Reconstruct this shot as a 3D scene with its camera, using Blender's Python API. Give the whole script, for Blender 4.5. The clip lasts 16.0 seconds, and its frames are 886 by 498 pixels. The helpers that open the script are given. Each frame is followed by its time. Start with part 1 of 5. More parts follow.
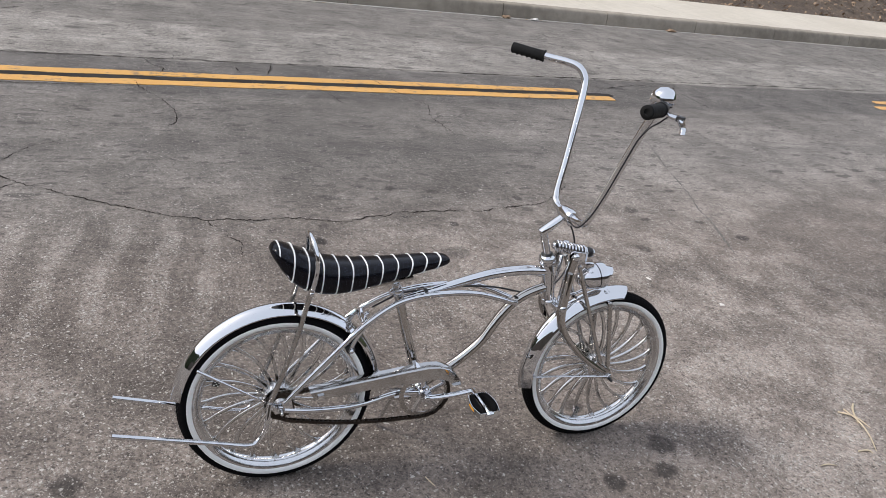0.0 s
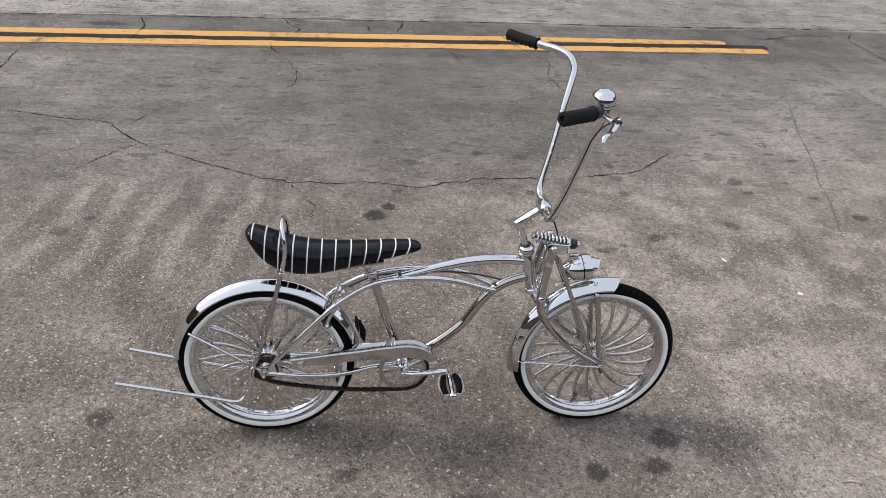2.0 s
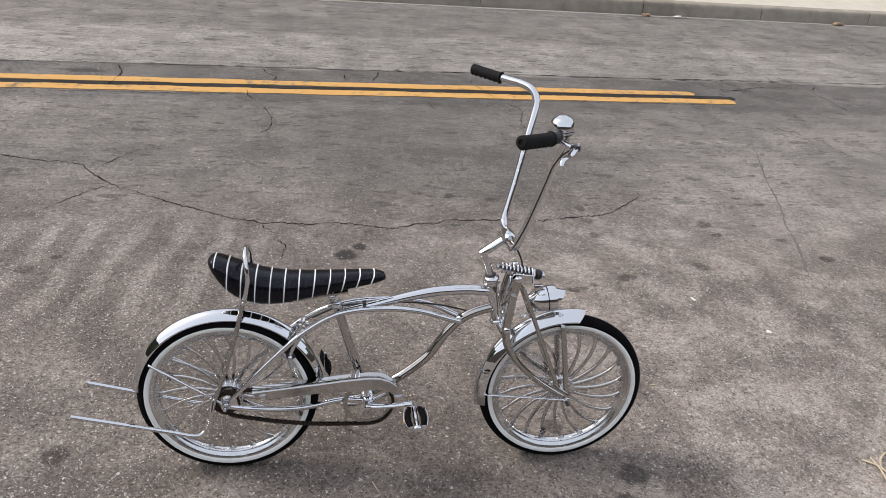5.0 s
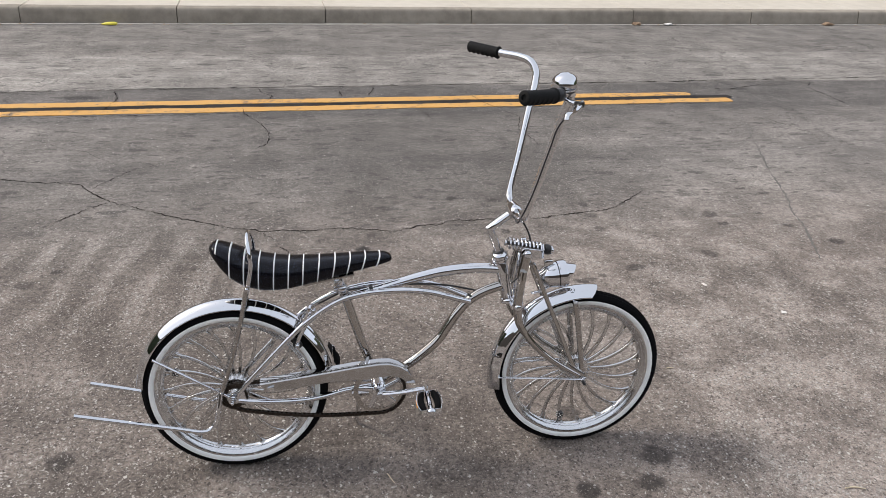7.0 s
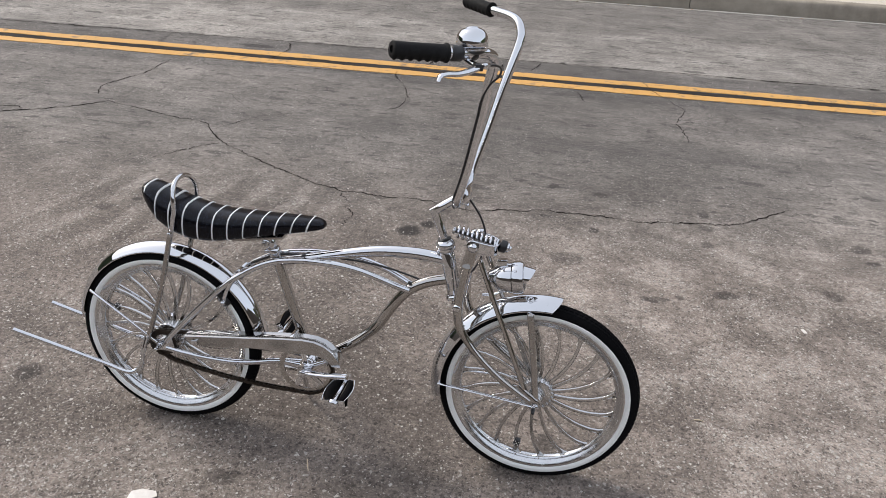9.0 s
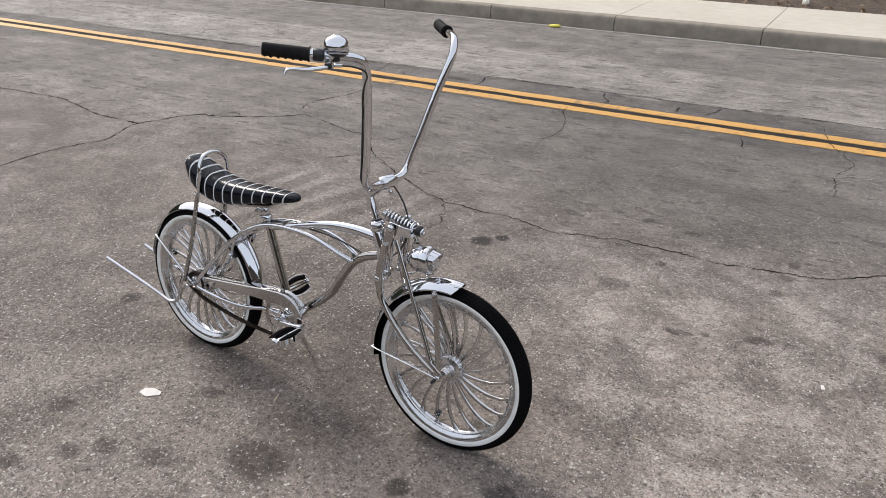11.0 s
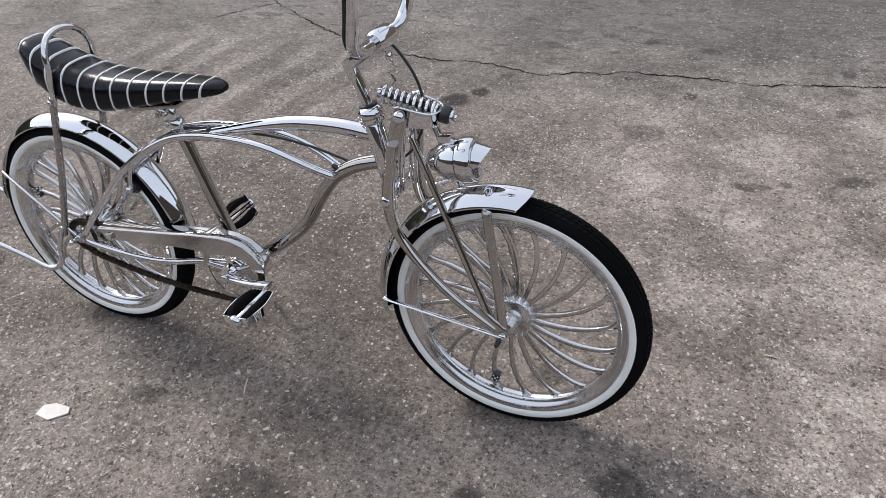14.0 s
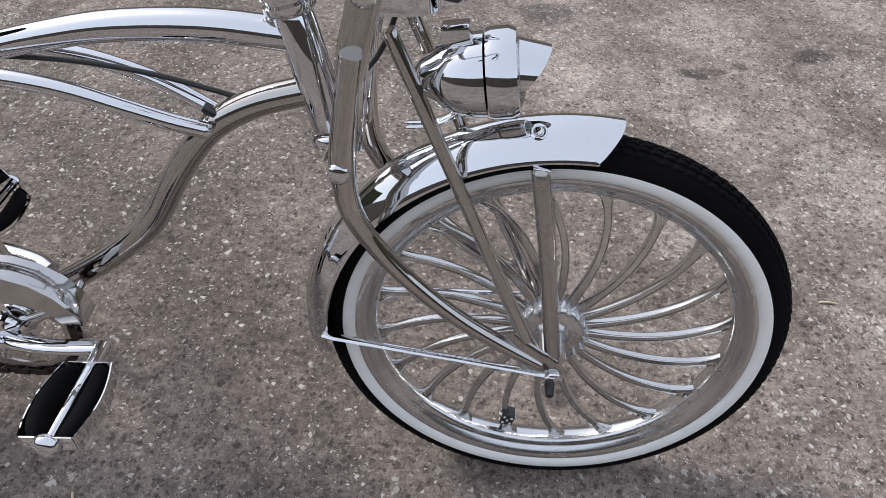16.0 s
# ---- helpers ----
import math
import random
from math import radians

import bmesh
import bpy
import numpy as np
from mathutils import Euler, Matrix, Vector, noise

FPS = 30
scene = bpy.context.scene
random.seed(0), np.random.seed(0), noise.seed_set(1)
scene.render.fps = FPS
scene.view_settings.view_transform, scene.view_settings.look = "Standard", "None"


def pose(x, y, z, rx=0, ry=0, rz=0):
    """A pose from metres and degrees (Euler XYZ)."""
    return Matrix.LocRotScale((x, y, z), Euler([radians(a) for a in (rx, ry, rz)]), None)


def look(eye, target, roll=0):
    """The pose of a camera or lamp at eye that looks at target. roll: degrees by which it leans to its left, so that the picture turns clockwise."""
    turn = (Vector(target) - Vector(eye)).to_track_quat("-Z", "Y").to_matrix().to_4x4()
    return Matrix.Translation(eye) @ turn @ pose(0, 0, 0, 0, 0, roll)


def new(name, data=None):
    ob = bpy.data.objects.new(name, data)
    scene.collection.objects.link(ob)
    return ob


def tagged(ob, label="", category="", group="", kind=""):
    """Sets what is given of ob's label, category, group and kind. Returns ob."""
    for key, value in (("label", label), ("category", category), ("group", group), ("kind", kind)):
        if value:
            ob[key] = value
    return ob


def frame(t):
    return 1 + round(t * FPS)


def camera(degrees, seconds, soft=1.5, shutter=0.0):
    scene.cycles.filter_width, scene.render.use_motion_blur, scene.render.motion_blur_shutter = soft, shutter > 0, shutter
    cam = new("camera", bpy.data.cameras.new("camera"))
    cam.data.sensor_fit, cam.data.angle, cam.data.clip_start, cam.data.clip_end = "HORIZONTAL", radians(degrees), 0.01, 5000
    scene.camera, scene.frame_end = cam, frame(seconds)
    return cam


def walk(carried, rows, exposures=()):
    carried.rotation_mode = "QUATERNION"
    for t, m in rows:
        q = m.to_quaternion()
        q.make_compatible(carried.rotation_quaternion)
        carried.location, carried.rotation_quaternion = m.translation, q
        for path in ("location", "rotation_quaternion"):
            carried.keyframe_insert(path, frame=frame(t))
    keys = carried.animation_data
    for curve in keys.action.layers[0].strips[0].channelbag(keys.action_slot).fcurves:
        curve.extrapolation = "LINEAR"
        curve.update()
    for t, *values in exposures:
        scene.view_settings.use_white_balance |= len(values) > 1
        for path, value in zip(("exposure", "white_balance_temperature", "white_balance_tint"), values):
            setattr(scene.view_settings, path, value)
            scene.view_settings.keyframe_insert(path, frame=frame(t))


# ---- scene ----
# The camera and its walk
cam = camera(59.3, 16.0, soft=0.8)
PATH = [
    (0.0, -0.355, -1.626, 1.596, -24.65, -26.41, 10.19),
    (0.5, -0.028, -1.688, 1.612, -14.50, -27.29, 8.80),
    (1.0, 0.184, -1.744, 1.699, -8.00, -28.33, 6.64),
    (1.5, 0.215, -1.765, 1.789, -8.29, -30.60, 5.35),
    (2.0, 0.230, -1.769, 1.825, -8.54, -32.79, 5.02),
    (2.5, 0.246, -1.773, 1.835, -9.05, -33.38, 4.98),
    (3.0, 0.251, -1.777, 1.852, -9.77, -31.98, 5.00),
    (3.5, 0.257, -1.780, 1.840, -10.02, -31.20, 5.85),
    (4.0, 0.267, -1.777, 1.827, -9.84, -31.37, 6.27),
    (4.5, 0.272, -1.785, 1.787, -9.84, -30.81, 6.26),
    (4.7, 0.276, -1.798, 1.780, -9.75, -29.85, 6.03),
    (7.0, 0.271, -1.834, 1.617, -9.38, -26.43, 2.61),
    (7.5, 0.353, -1.826, 1.578, -7.93, -27.02, 1.92),
    (8.0, 0.509, -1.728, 1.529, -4.79, -27.86, 4.29),
    (8.5, 0.732, -1.601, 1.527, 1.00, -28.50, 5.07),
    (8.7, 0.845, -1.585, 1.521, 4.64, -28.60, 4.19),
    (10.8, 1.971, -1.533, 1.536, 32.08, -26.06, 1.37),
    (11.0, 2.010, -1.536, 1.539, 33.15, -25.74, 0.47),
    (11.5, 2.040, -1.538, 1.540, 33.90, -24.77, -0.72),
    (12.0, 2.018, -1.519, 1.529, 34.31, -24.86, -1.20),
    (12.5, 1.938, -1.463, 1.498, 33.08, -27.27, -1.60),
    (13.0, 1.704, -1.345, 1.403, 27.48, -30.50, -2.20),
    (13.5, 1.526, -1.204, 1.315, 24.00, -34.58, -3.17),
    (14.0, 1.361, -0.997, 1.260, 25.27, -37.38, -4.46),
    (14.5, 1.185, -0.806, 1.190, 19.41, -40.35, -4.08),
    (15.0, 0.984, -0.626, 1.121, 8.22, -42.53, 0.09),
    (15.5, 0.926, -0.541, 1.009, 4.83, -44.59, 1.84),
    (16.0, 0.920, -0.528, 0.941, 3.80, -44.97, 1.90),
]
walk(cam, [(t, pose(x, y, z, 90 + pitch, 0, yaw) @ pose(0, 0, 0, 0, 0, roll)) for t, x, y, z, yaw, pitch, roll in PATH],
     [(0.0, -0.03, 6330, 10), (1.0, -0.03, 6430, 10), (3.0, -0.03, 6500, 10), (12.0, -0.03, 6500, 10), (13.5, -0.01, 6280, 10), (15.0, 0.0, 6310, 10), (16.0, -0.01, 6280, 10)])

# World and sun: a bright hazy sky with a soft low sun beyond the road
SUN_ELEVATION, SUN_AZIMUTH = 42.0, 162.0   # degrees; azimuth counted from +x towards +y
world = bpy.data.worlds.new("sky")
world.use_nodes = True
scene.world = world
sky = world.node_tree.nodes.new("ShaderNodeTexSky")
sky.sky_type = "NISHITA"
sky.sun_disc = False
sky.sun_elevation = radians(SUN_ELEVATION)
sky.sun_rotation = radians(90.0 - SUN_AZIMUTH)
sky.air_density, sky.dust_density, sky.ozone_density = 1.0, 4.0, 1.0
background = world.node_tree.nodes["Background"]
background.inputs["Strength"].default_value = 0.146
cloud = world.node_tree.nodes.new("ShaderNodeMix")      # a thin even overcast over the blue
cloud.data_type = "RGBA"
cloud.inputs["Factor"].default_value = 0.60
world.node_tree.links.new(sky.outputs["Color"], cloud.inputs[6])
cloud.inputs[7].default_value = (8.7, 9.15, 10.1, 1.0)
world.node_tree.links.new(cloud.outputs[2], background.inputs["Color"])

sun_data = bpy.data.lights.new("sun", "SUN")
sun_data.energy, sun_data.angle, sun_data.color = 2.5, radians(15), (1.0, 0.945, 0.87)
sun = new("sun", sun_data)
sx = math.cos(radians(SUN_ELEVATION)) * math.cos(radians(SUN_AZIMUTH))
sy = math.cos(radians(SUN_ELEVATION)) * math.sin(radians(SUN_AZIMUTH))
sun.matrix_world = look((sx * 30, sy * 30, math.sin(radians(SUN_ELEVATION)) * 30), (0, 0, 0))


# ---- materials ----
class Shader:
    """A node material with short calls."""

    def __init__(self, name):
        self.mat = bpy.data.materials.new(name)
        self.mat.use_nodes = True
        self.tree = self.mat.node_tree
        self.bsdf = self.tree.nodes["Principled BSDF"]
        self.coord = self.tree.nodes.new("ShaderNodeTexCoord").outputs["Object"]

    def put(self, socket, value):
        if isinstance(value, bpy.types.NodeSocket):
            self.tree.links.new(value, socket)
        else:
            socket.default_value = value

    def set(self, **values):
        for key, value in values.items():
            self.put(self.bsdf.inputs[key.replace("_", " ")], value)
        return self

    def math(self, kind, a, b=0.0, c=0.0, clamp=False):
        n = self.tree.nodes.new("ShaderNodeMath")
        n.operation, n.use_clamp = kind, clamp
        for socket, value in zip(n.inputs, (a, b, c)):
            self.put(socket, value)
        return n.outputs[0]

    def noise(self, scale, detail=3.0, rough=0.5, vector=None, distortion=0.0):
        n = self.tree.nodes.new("ShaderNodeTexNoise")
        self.put(n.inputs["Vector"], vector or self.coord)
        n.inputs["Scale"].default_value, n.inputs["Detail"].default_value = scale, detail
        n.inputs["Roughness"].default_value, n.inputs["Distortion"].default_value = rough, distortion
        return n.outputs["Fac"]

    def noise_colour(self, scale, detail=2.0, vector=None):
        n = self.tree.nodes.new("ShaderNodeTexNoise")
        self.put(n.inputs["Vector"], vector or self.coord)
        n.inputs["Scale"].default_value, n.inputs["Detail"].default_value = scale, detail
        return n.outputs["Color"]

    def cells(self, scale, vector=None, feature="F1", flat=False, angular=False):
        n = self.tree.nodes.new("ShaderNodeTexVoronoi")
        n.feature = feature
        n.voronoi_dimensions = "2D" if flat else "3D"
        if angular:
            n.distance = "CHEBYCHEV"
        self.put(n.inputs["Vector"], vector or self.coord)
        n.inputs["Scale"].default_value = scale
        return n.outputs["Distance"], (n.outputs["Color"] if feature == "F1" else None)

    def ramp(self, value, low, high, to_low=0.0, to_high=1.0, smooth=True):
        n = self.tree.nodes.new("ShaderNodeMapRange")
        n.interpolation_type = "SMOOTHSTEP" if smooth else "LINEAR"
        for socket, v in zip(n.inputs, (value, low, high, to_low, to_high)):
            self.put(socket, v)
        return n.outputs[0]

    def mix(self, fac, a, b, blend="MIX"):
        n = self.tree.nodes.new("ShaderNodeMix")
        n.data_type, n.blend_type = "RGBA", blend
        self.put(n.inputs["Factor"], fac)
        for socket, value in ((n.inputs[6], a), (n.inputs[7], b)):
            self.put(socket, (*value, 1.0) if isinstance(value, tuple) and len(value) == 3 else value)
        return n.outputs[2]

    def vector(self, kind, a, b=(0, 0, 0), out=0):
        n = self.tree.nodes.new("ShaderNodeVectorMath")
        n.operation = kind
        self.put(n.inputs[0], a)
        self.put(n.inputs[1], b)
        return n.outputs[out]

    def scaled(self, scale, turn=0.0):
        n = self.tree.nodes.new("ShaderNodeMapping")
        self.put(n.inputs["Vector"], self.coord)
        n.inputs["Scale"].default_value = scale
        n.inputs["Rotation"].default_value = (0, 0, radians(turn))
        return n.outputs[0]

    def axis(self, vector, index):
        n = self.tree.nodes.new("ShaderNodeSeparateXYZ")
        self.put(n.inputs[0], vector)
        return n.outputs[index]

    def bump(self, height, strength=0.3, distance=0.002):
        n = self.tree.nodes.new("ShaderNodeBump")
        n.inputs["Strength"].default_value, n.inputs["Distance"].default_value = strength, distance
        self.put(n.inputs["Height"], height)
        self.tree.links.new(n.outputs[0], self.bsdf.inputs["Normal"])
        return self


ROAD_TURN = 3.9     # degrees by which the road runs off the x axis

# oil spots and damp stains on the asphalt: x, y, radius across, radius along, depth
OIL_SPOTS = [
    (0.365, 1.31, 0.052, 0.048, 0.82), (0.432, 1.39, 0.036, 0.034, 0.80), (0.59, -0.345, 0.110, 0.078, 0.52), (1.26, -0.085, 0.052, 0.048, 0.62), (1.20, -0.195, 0.042, 0.037, 0.66),
    (1.00, -0.210, 0.038, 0.035, 0.66), (0.23, -0.195, 0.048, 0.030, 0.46), (-0.525, 0.06, 0.042, 0.042, 0.50), (2.79, 1.345, 0.045, 0.030, 0.58), (2.07, 1.25, 0.035, 0.045, 0.40),
    (1.655, 1.135, 0.046, 0.028, 0.54), (-0.87, 1.26, 0.024, 0.020, 0.58), (1.14, 1.55, 0.023, 0.020, 0.56), (1.365, 1.03, 0.040, 0.022, 0.52), (1.41, 1.04, 0.030, 0.018, 0.46),
    (1.475, 1.065, 0.022, 0.018, 0.52), (1.63, 1.86, 0.028, 0.034, 0.50),
]
# fainter, older stains
STAINS = [
    (-0.96, 1.15, 0.042, 0.040, 0.46), (0.93, 1.98, 0.030, 0.035, 0.52), (1.16, 1.94, 0.040, 0.030, 0.46), (0.92, 1.64, 0.030, 0.016, 0.46), (0.48, 1.54, 0.030, 0.020, 0.46),
    (2.63, 2.05, 0.036, 0.016, 0.52), (2.74, 1.97, 0.040, 0.022, 0.52), (2.28, 1.70, 0.046, 0.036, 0.46), (2.30, 1.58, 0.030, 0.018, 0.52), (2.56, 1.70, 0.026, 0.015, 0.46),
    (2.64, 1.54, 0.030, 0.020, 0.42), (1.045, 1.26, 0.078, 0.056, 0.40), (-0.12, -0.51, 0.050, 0.040, 0.44), (0.10, -0.63, 0.050, 0.032, 0.44), (0.18, -0.55, 0.050, 0.036, 0.42),
    (0.34, -0.50, 0.060, 0.032, 0.36), (-0.01, -0.75, 0.040, 0.030, 0.46), (1.05, 0.15, 0.036, 0.036, 0.46), (1.62, 1.55, 0.030, 0.030, 0.36), (1.63, 1.72, 0.042, 0.030, 0.36),
    (-1.46, 3.94, 0.150, 0.045, 0.50), (0.10, 4.28, 0.120, 0.030, 0.45),
]


def asphalt():
    s = Shader("asphalt")
    road = s.scaled((1, 1, 1), -ROAD_TURN)
    along_road, across = s.axis(road, 0), s.axis(road, 1)
    px, py = s.axis(s.coord, 0), s.axis(s.coord, 1)
    wobble = s.math("MULTIPLY_ADD", s.noise(1.1, 4), 0.22, -0.11)
    edge = s.math("ADD", across, wobble)
    broad = s.noise(0.75, 5, 0.6)
    blotch = s.noise(3.3, 5, 0.62)
    grit = s.noise(38, 5, 0.75)
    mid = s.noise(105, 4, 0.72)
    fine = s.noise(260, 3, 0.7)

    # where the tar has worn off and the stones show: rubbed streaks behind the seat, pale patches ahead of the bicycle, loose ones elsewhere
    lean = s.math("MULTIPLY_ADD", py, -0.16, px)
    phase = s.math("MULTIPLY_ADD", s.noise(2.2, 3), 8.0, s.math("MULTIPLY", lean, 34.0))
    streak = s.math("MULTIPLY", s.ramp(s.math("SINE", phase), -0.30, 0.80), s.ramp(s.noise(3.6, 4, 0.6), 0.34, 0.56, 0.40, 1.0))
    streak = s.math("MULTIPLY", streak, s.math("MULTIPLY", s.ramp(py, 1.70, 1.48), s.math("MULTIPLY", s.ramp(py, 0.55, 1.00), s.math("MULTIPLY", s.ramp(px, 0.20, -0.15), s.ramp(px, -1.35, -1.00)))))
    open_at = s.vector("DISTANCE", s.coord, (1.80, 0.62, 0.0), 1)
    patches = s.math("MULTIPLY", s.ramp(s.noise(5.2, 5, 0.66), 0.44, 0.60), s.ramp(open_at, 1.8, 0.7))
    loose = s.math("MULTIPLY", s.ramp(s.noise(3.9, 6, 0.68), 0.50, 0.64), s.ramp(across, 2.6, 1.4, 0.10, 0.55))
    rough_edge = s.math("MULTIPLY", s.ramp(py, 0.05, -0.45), s.ramp(s.noise(2.4, 4, 0.6), 0.38, 0.60, 0.25, 1.0))
    wear = s.math("MAXIMUM", s.math("MAXIMUM", streak, patches), s.math("MAXIMUM", loose, s.math("MULTIPLY", rough_edge, 0.85)))
    # smoother ground under the bicycle, with its soft shadow put into the tone
    smooth_shade = s.vector("DISTANCE", s.coord, (0.75, 0.10, 0.0), 1)
    smooth_shade = s.math("MULTIPLY", s.ramp(s.math("ADD", smooth_shade, s.math("MULTIPLY_ADD", blotch, 0.7, -0.35)), 0.85, 0.35), s.ramp(py, 0.90, 0.40))
    wear = s.math("MULTIPLY", wear, s.math("MULTIPLY_ADD", smooth_shade, -0.7, 1.0))
    coarse_here = s.ramp(across, 1.9, 0.3)

    # tar and binder
    tone = s.math("MULTIPLY", s.ramp(broad, 0.3, 0.72, 0.84, 1.17), s.ramp(blotch, 0.34, 0.66, 0.80, 1.20))
    tone = s.math("MULTIPLY", tone, s.ramp(grit, 0.34, 0.66, 0.70, 1.30))
    tone = s.math("MULTIPLY", tone, s.ramp(mid, 0.30, 0.70, 0.67, 1.33))
    tone = s.math("MULTIPLY", tone, s.ramp(fine, 0.30, 0.70, 0.82, 1.18))
    tone = s.math("MULTIPLY", tone, s.math("MULTIPLY_ADD", wear, 0.44, 0.97))
    tone = s.math("MULTIPLY", tone, s.math("MULTIPLY_ADD", smooth_shade, -0.04, 1.0))
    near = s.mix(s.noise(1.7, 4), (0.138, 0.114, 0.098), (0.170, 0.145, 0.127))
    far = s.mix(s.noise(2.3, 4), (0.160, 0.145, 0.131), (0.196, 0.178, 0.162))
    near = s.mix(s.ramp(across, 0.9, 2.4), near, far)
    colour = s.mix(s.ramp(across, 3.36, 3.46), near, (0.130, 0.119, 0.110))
    colour = s.mix(s.ramp(edge, 4.18, 4.24), colour, (0.268, 0.246, 0.222))
    colour = s.mix(s.ramp(edge, 5.30, 5.38), colour, (0.198, 0.181, 0.163))
    # tone by position: paler along +x, -x and ahead, darker round mid-lane
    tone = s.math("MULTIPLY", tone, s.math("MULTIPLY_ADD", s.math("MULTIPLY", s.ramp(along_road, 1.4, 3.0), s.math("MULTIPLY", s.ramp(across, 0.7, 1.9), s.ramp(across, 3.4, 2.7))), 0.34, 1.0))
    mid_lane_at = s.vector("DISTANCE", s.coord, (1.1, 2.75, 0.0), 1)
    tone = s.math("MULTIPLY", tone, s.math("MULTIPLY_ADD", s.ramp(s.math("MULTIPLY_ADD", blotch, 0.8, mid_lane_at), 2.3, 1.0), -0.15, 1.0))
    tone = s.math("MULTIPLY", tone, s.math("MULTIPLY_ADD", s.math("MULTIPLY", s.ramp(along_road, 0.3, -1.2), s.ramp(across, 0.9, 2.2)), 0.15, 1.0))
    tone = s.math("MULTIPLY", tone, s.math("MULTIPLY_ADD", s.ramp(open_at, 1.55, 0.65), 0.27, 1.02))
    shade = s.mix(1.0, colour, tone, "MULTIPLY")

    # streaks of wear along the far lane, and rows of small dark pits further out
    brush = s.noise(4.0, 5, 0.65, s.scaled((0.35, 3.2, 1), -ROAD_TURN))
    shade = s.mix(s.math("MULTIPLY", s.ramp(brush, 0.40, 0.64), s.ramp(across, 1.3, 2.6, 0.0, 0.34)), shade, (0.105, 0.096, 0.090))
    flecks = s.noise(3.4, 5, 0.62, s.scaled((0.55, 2.2, 1), -ROAD_TURN))
    small = s.noise(20, 3, 0.6, s.scaled((0.45, 1.35, 1), -ROAD_TURN))
    fleck = s.math("MAXIMUM", s.math("MULTIPLY", s.ramp(flecks, 0.60, 0.68), 0.5), s.ramp(small, 0.605, 0.655))
    torn = s.vector("ADD", s.vector("MULTIPLY", road, (3.6, 8.5, 0.0)), s.vector("MULTIPLY", s.noise_colour(14, 4), (0.55, 0.55, 0.0)))
    for size, keep in ((1.0, 0.74), (2.1, 0.70)):
        far_off, pick = s.cells(size, torn, flat=True)
        limit = s.math("MULTIPLY_ADD", s.axis(pick, 1), 0.16, 0.10)
        spot = s.math("MULTIPLY", s.math("GREATER_THAN", s.axis(pick, 0), keep), s.ramp(s.math("SUBTRACT", far_off, limit), 0.08, -0.03))
        fleck = s.math("MAXIMUM", fleck, s.math("MULTIPLY", spot, s.ramp(s.axis(pick, 2), 0.0, 1.0, 0.35, 1.0)))
    fleck = s.math("MULTIPLY", fleck, s.ramp(across, 1.1, 2.0, 0.06, 1.0))
    shade = s.mix(s.math("MULTIPLY", fleck, 0.70), shade, (0.060, 0.055, 0.052))
    lane = s.math("MULTIPLY", s.ramp(s.math("ABSOLUTE", s.math("SUBTRACT", edge, 2.50)), 0.26, 0.02), s.ramp(s.noise(3.0, 5, 0.65, s.scaled((0.25, 2.5, 1), -ROAD_TURN)), 0.36, 0.62))
    shade = s.mix(s.math("MULTIPLY", lane, 0.34), shade, (0.075, 0.069, 0.066))
    lines = s.cells(1.6, s.vector("ADD", s.coord, s.vector("MULTIPLY", s.noise_colour(2.2, 5), (0.45, 0.45, 0.0))), "DISTANCE_TO_EDGE")[0]
    hair = s.math("MULTIPLY", s.ramp(lines, 0.008, 0.002), s.ramp(s.noise(0.9, 3), 0.50, 0.60))
    shade = s.mix(s.math("MULTIPLY", hair, s.ramp(across, 1.8, 2.8, 0.0, 0.55)), shade, (0.035, 0.032, 0.030))

    # oil spots
    ragged = s.vector("ADD", s.coord, s.vector("MULTIPLY", s.vector("SUBTRACT", s.noise_colour(16, 5), (0.5, 0.5, 0.5)), (0.045, 0.045, 0.0)))
    total = None
    for x, y, rx, ry, depth in OIL_SPOTS + STAINS:
        off = s.vector("MULTIPLY", s.vector("SUBTRACT", ragged, (x, y, 0)), (1 / rx, 1 / ry, 0))
        one = s.ramp(s.vector("LENGTH", off, out=1), 1.25, 0.65, 0.0, depth)
        total = one if total is None else s.math("MAXIMUM", total, one)
    oil = s.math("MULTIPLY", total, s.ramp(grit, 0.75, 0.45, 0.70, 1.0))
    shade = s.mix(oil, shade, (0.030, 0.027, 0.026))

    # crushed stone of three sizes bedded in the tar, thick where it is worn
    shift = s.vector("ADD", s.scaled((1, 1, 1), 37), s.vector("MULTIPLY", s.vector("SUBTRACT", s.noise_colour(70, 4), (0.5, 0.5, 0.5)), (0.016, 0.016, 0.0)))
    relief = None
    thin = s.math("MULTIPLY", s.math("MULTIPLY_ADD", oil, -0.75, 1.0), s.math("MULTIPLY_ADD", smooth_shade, -0.55, 1.0))
    for scale, radius, always, worn, rugged, strength in ((320, 0.47, 0.10, 0.28, 0.04, 0.68), (155, 0.44, 0.030, 0.32, 0.065, 0.85), (90, 0.39, 0.005, 0.095, 0.050, 0.90)):
        away, pick = s.cells(scale, shift, flat=True, angular=scale < 200)
        chance = s.math("ADD", s.math("MULTIPLY_ADD", wear, worn, always), s.math("MULTIPLY", coarse_here, rugged))
        chosen = s.math("LESS_THAN", s.axis(pick, 0), s.math("MULTIPLY", chance, thin))
        limit = s.math("MULTIPLY_ADD", s.axis(pick, 1), radius * 0.55, radius * 0.45)
        stone = s.math("MULTIPLY", chosen, s.ramp(s.math("SUBTRACT", away, limit), 0.07, -0.05))
        pale = s.mix(s.axis(pick, 2), (0.21, 0.188, 0.166), (0.56, 0.53, 0.485))
        shade = s.mix(s.math("MULTIPLY", stone, strength), shade, pale)
        relief = stone if relief is None else s.math("ADD", relief, stone)
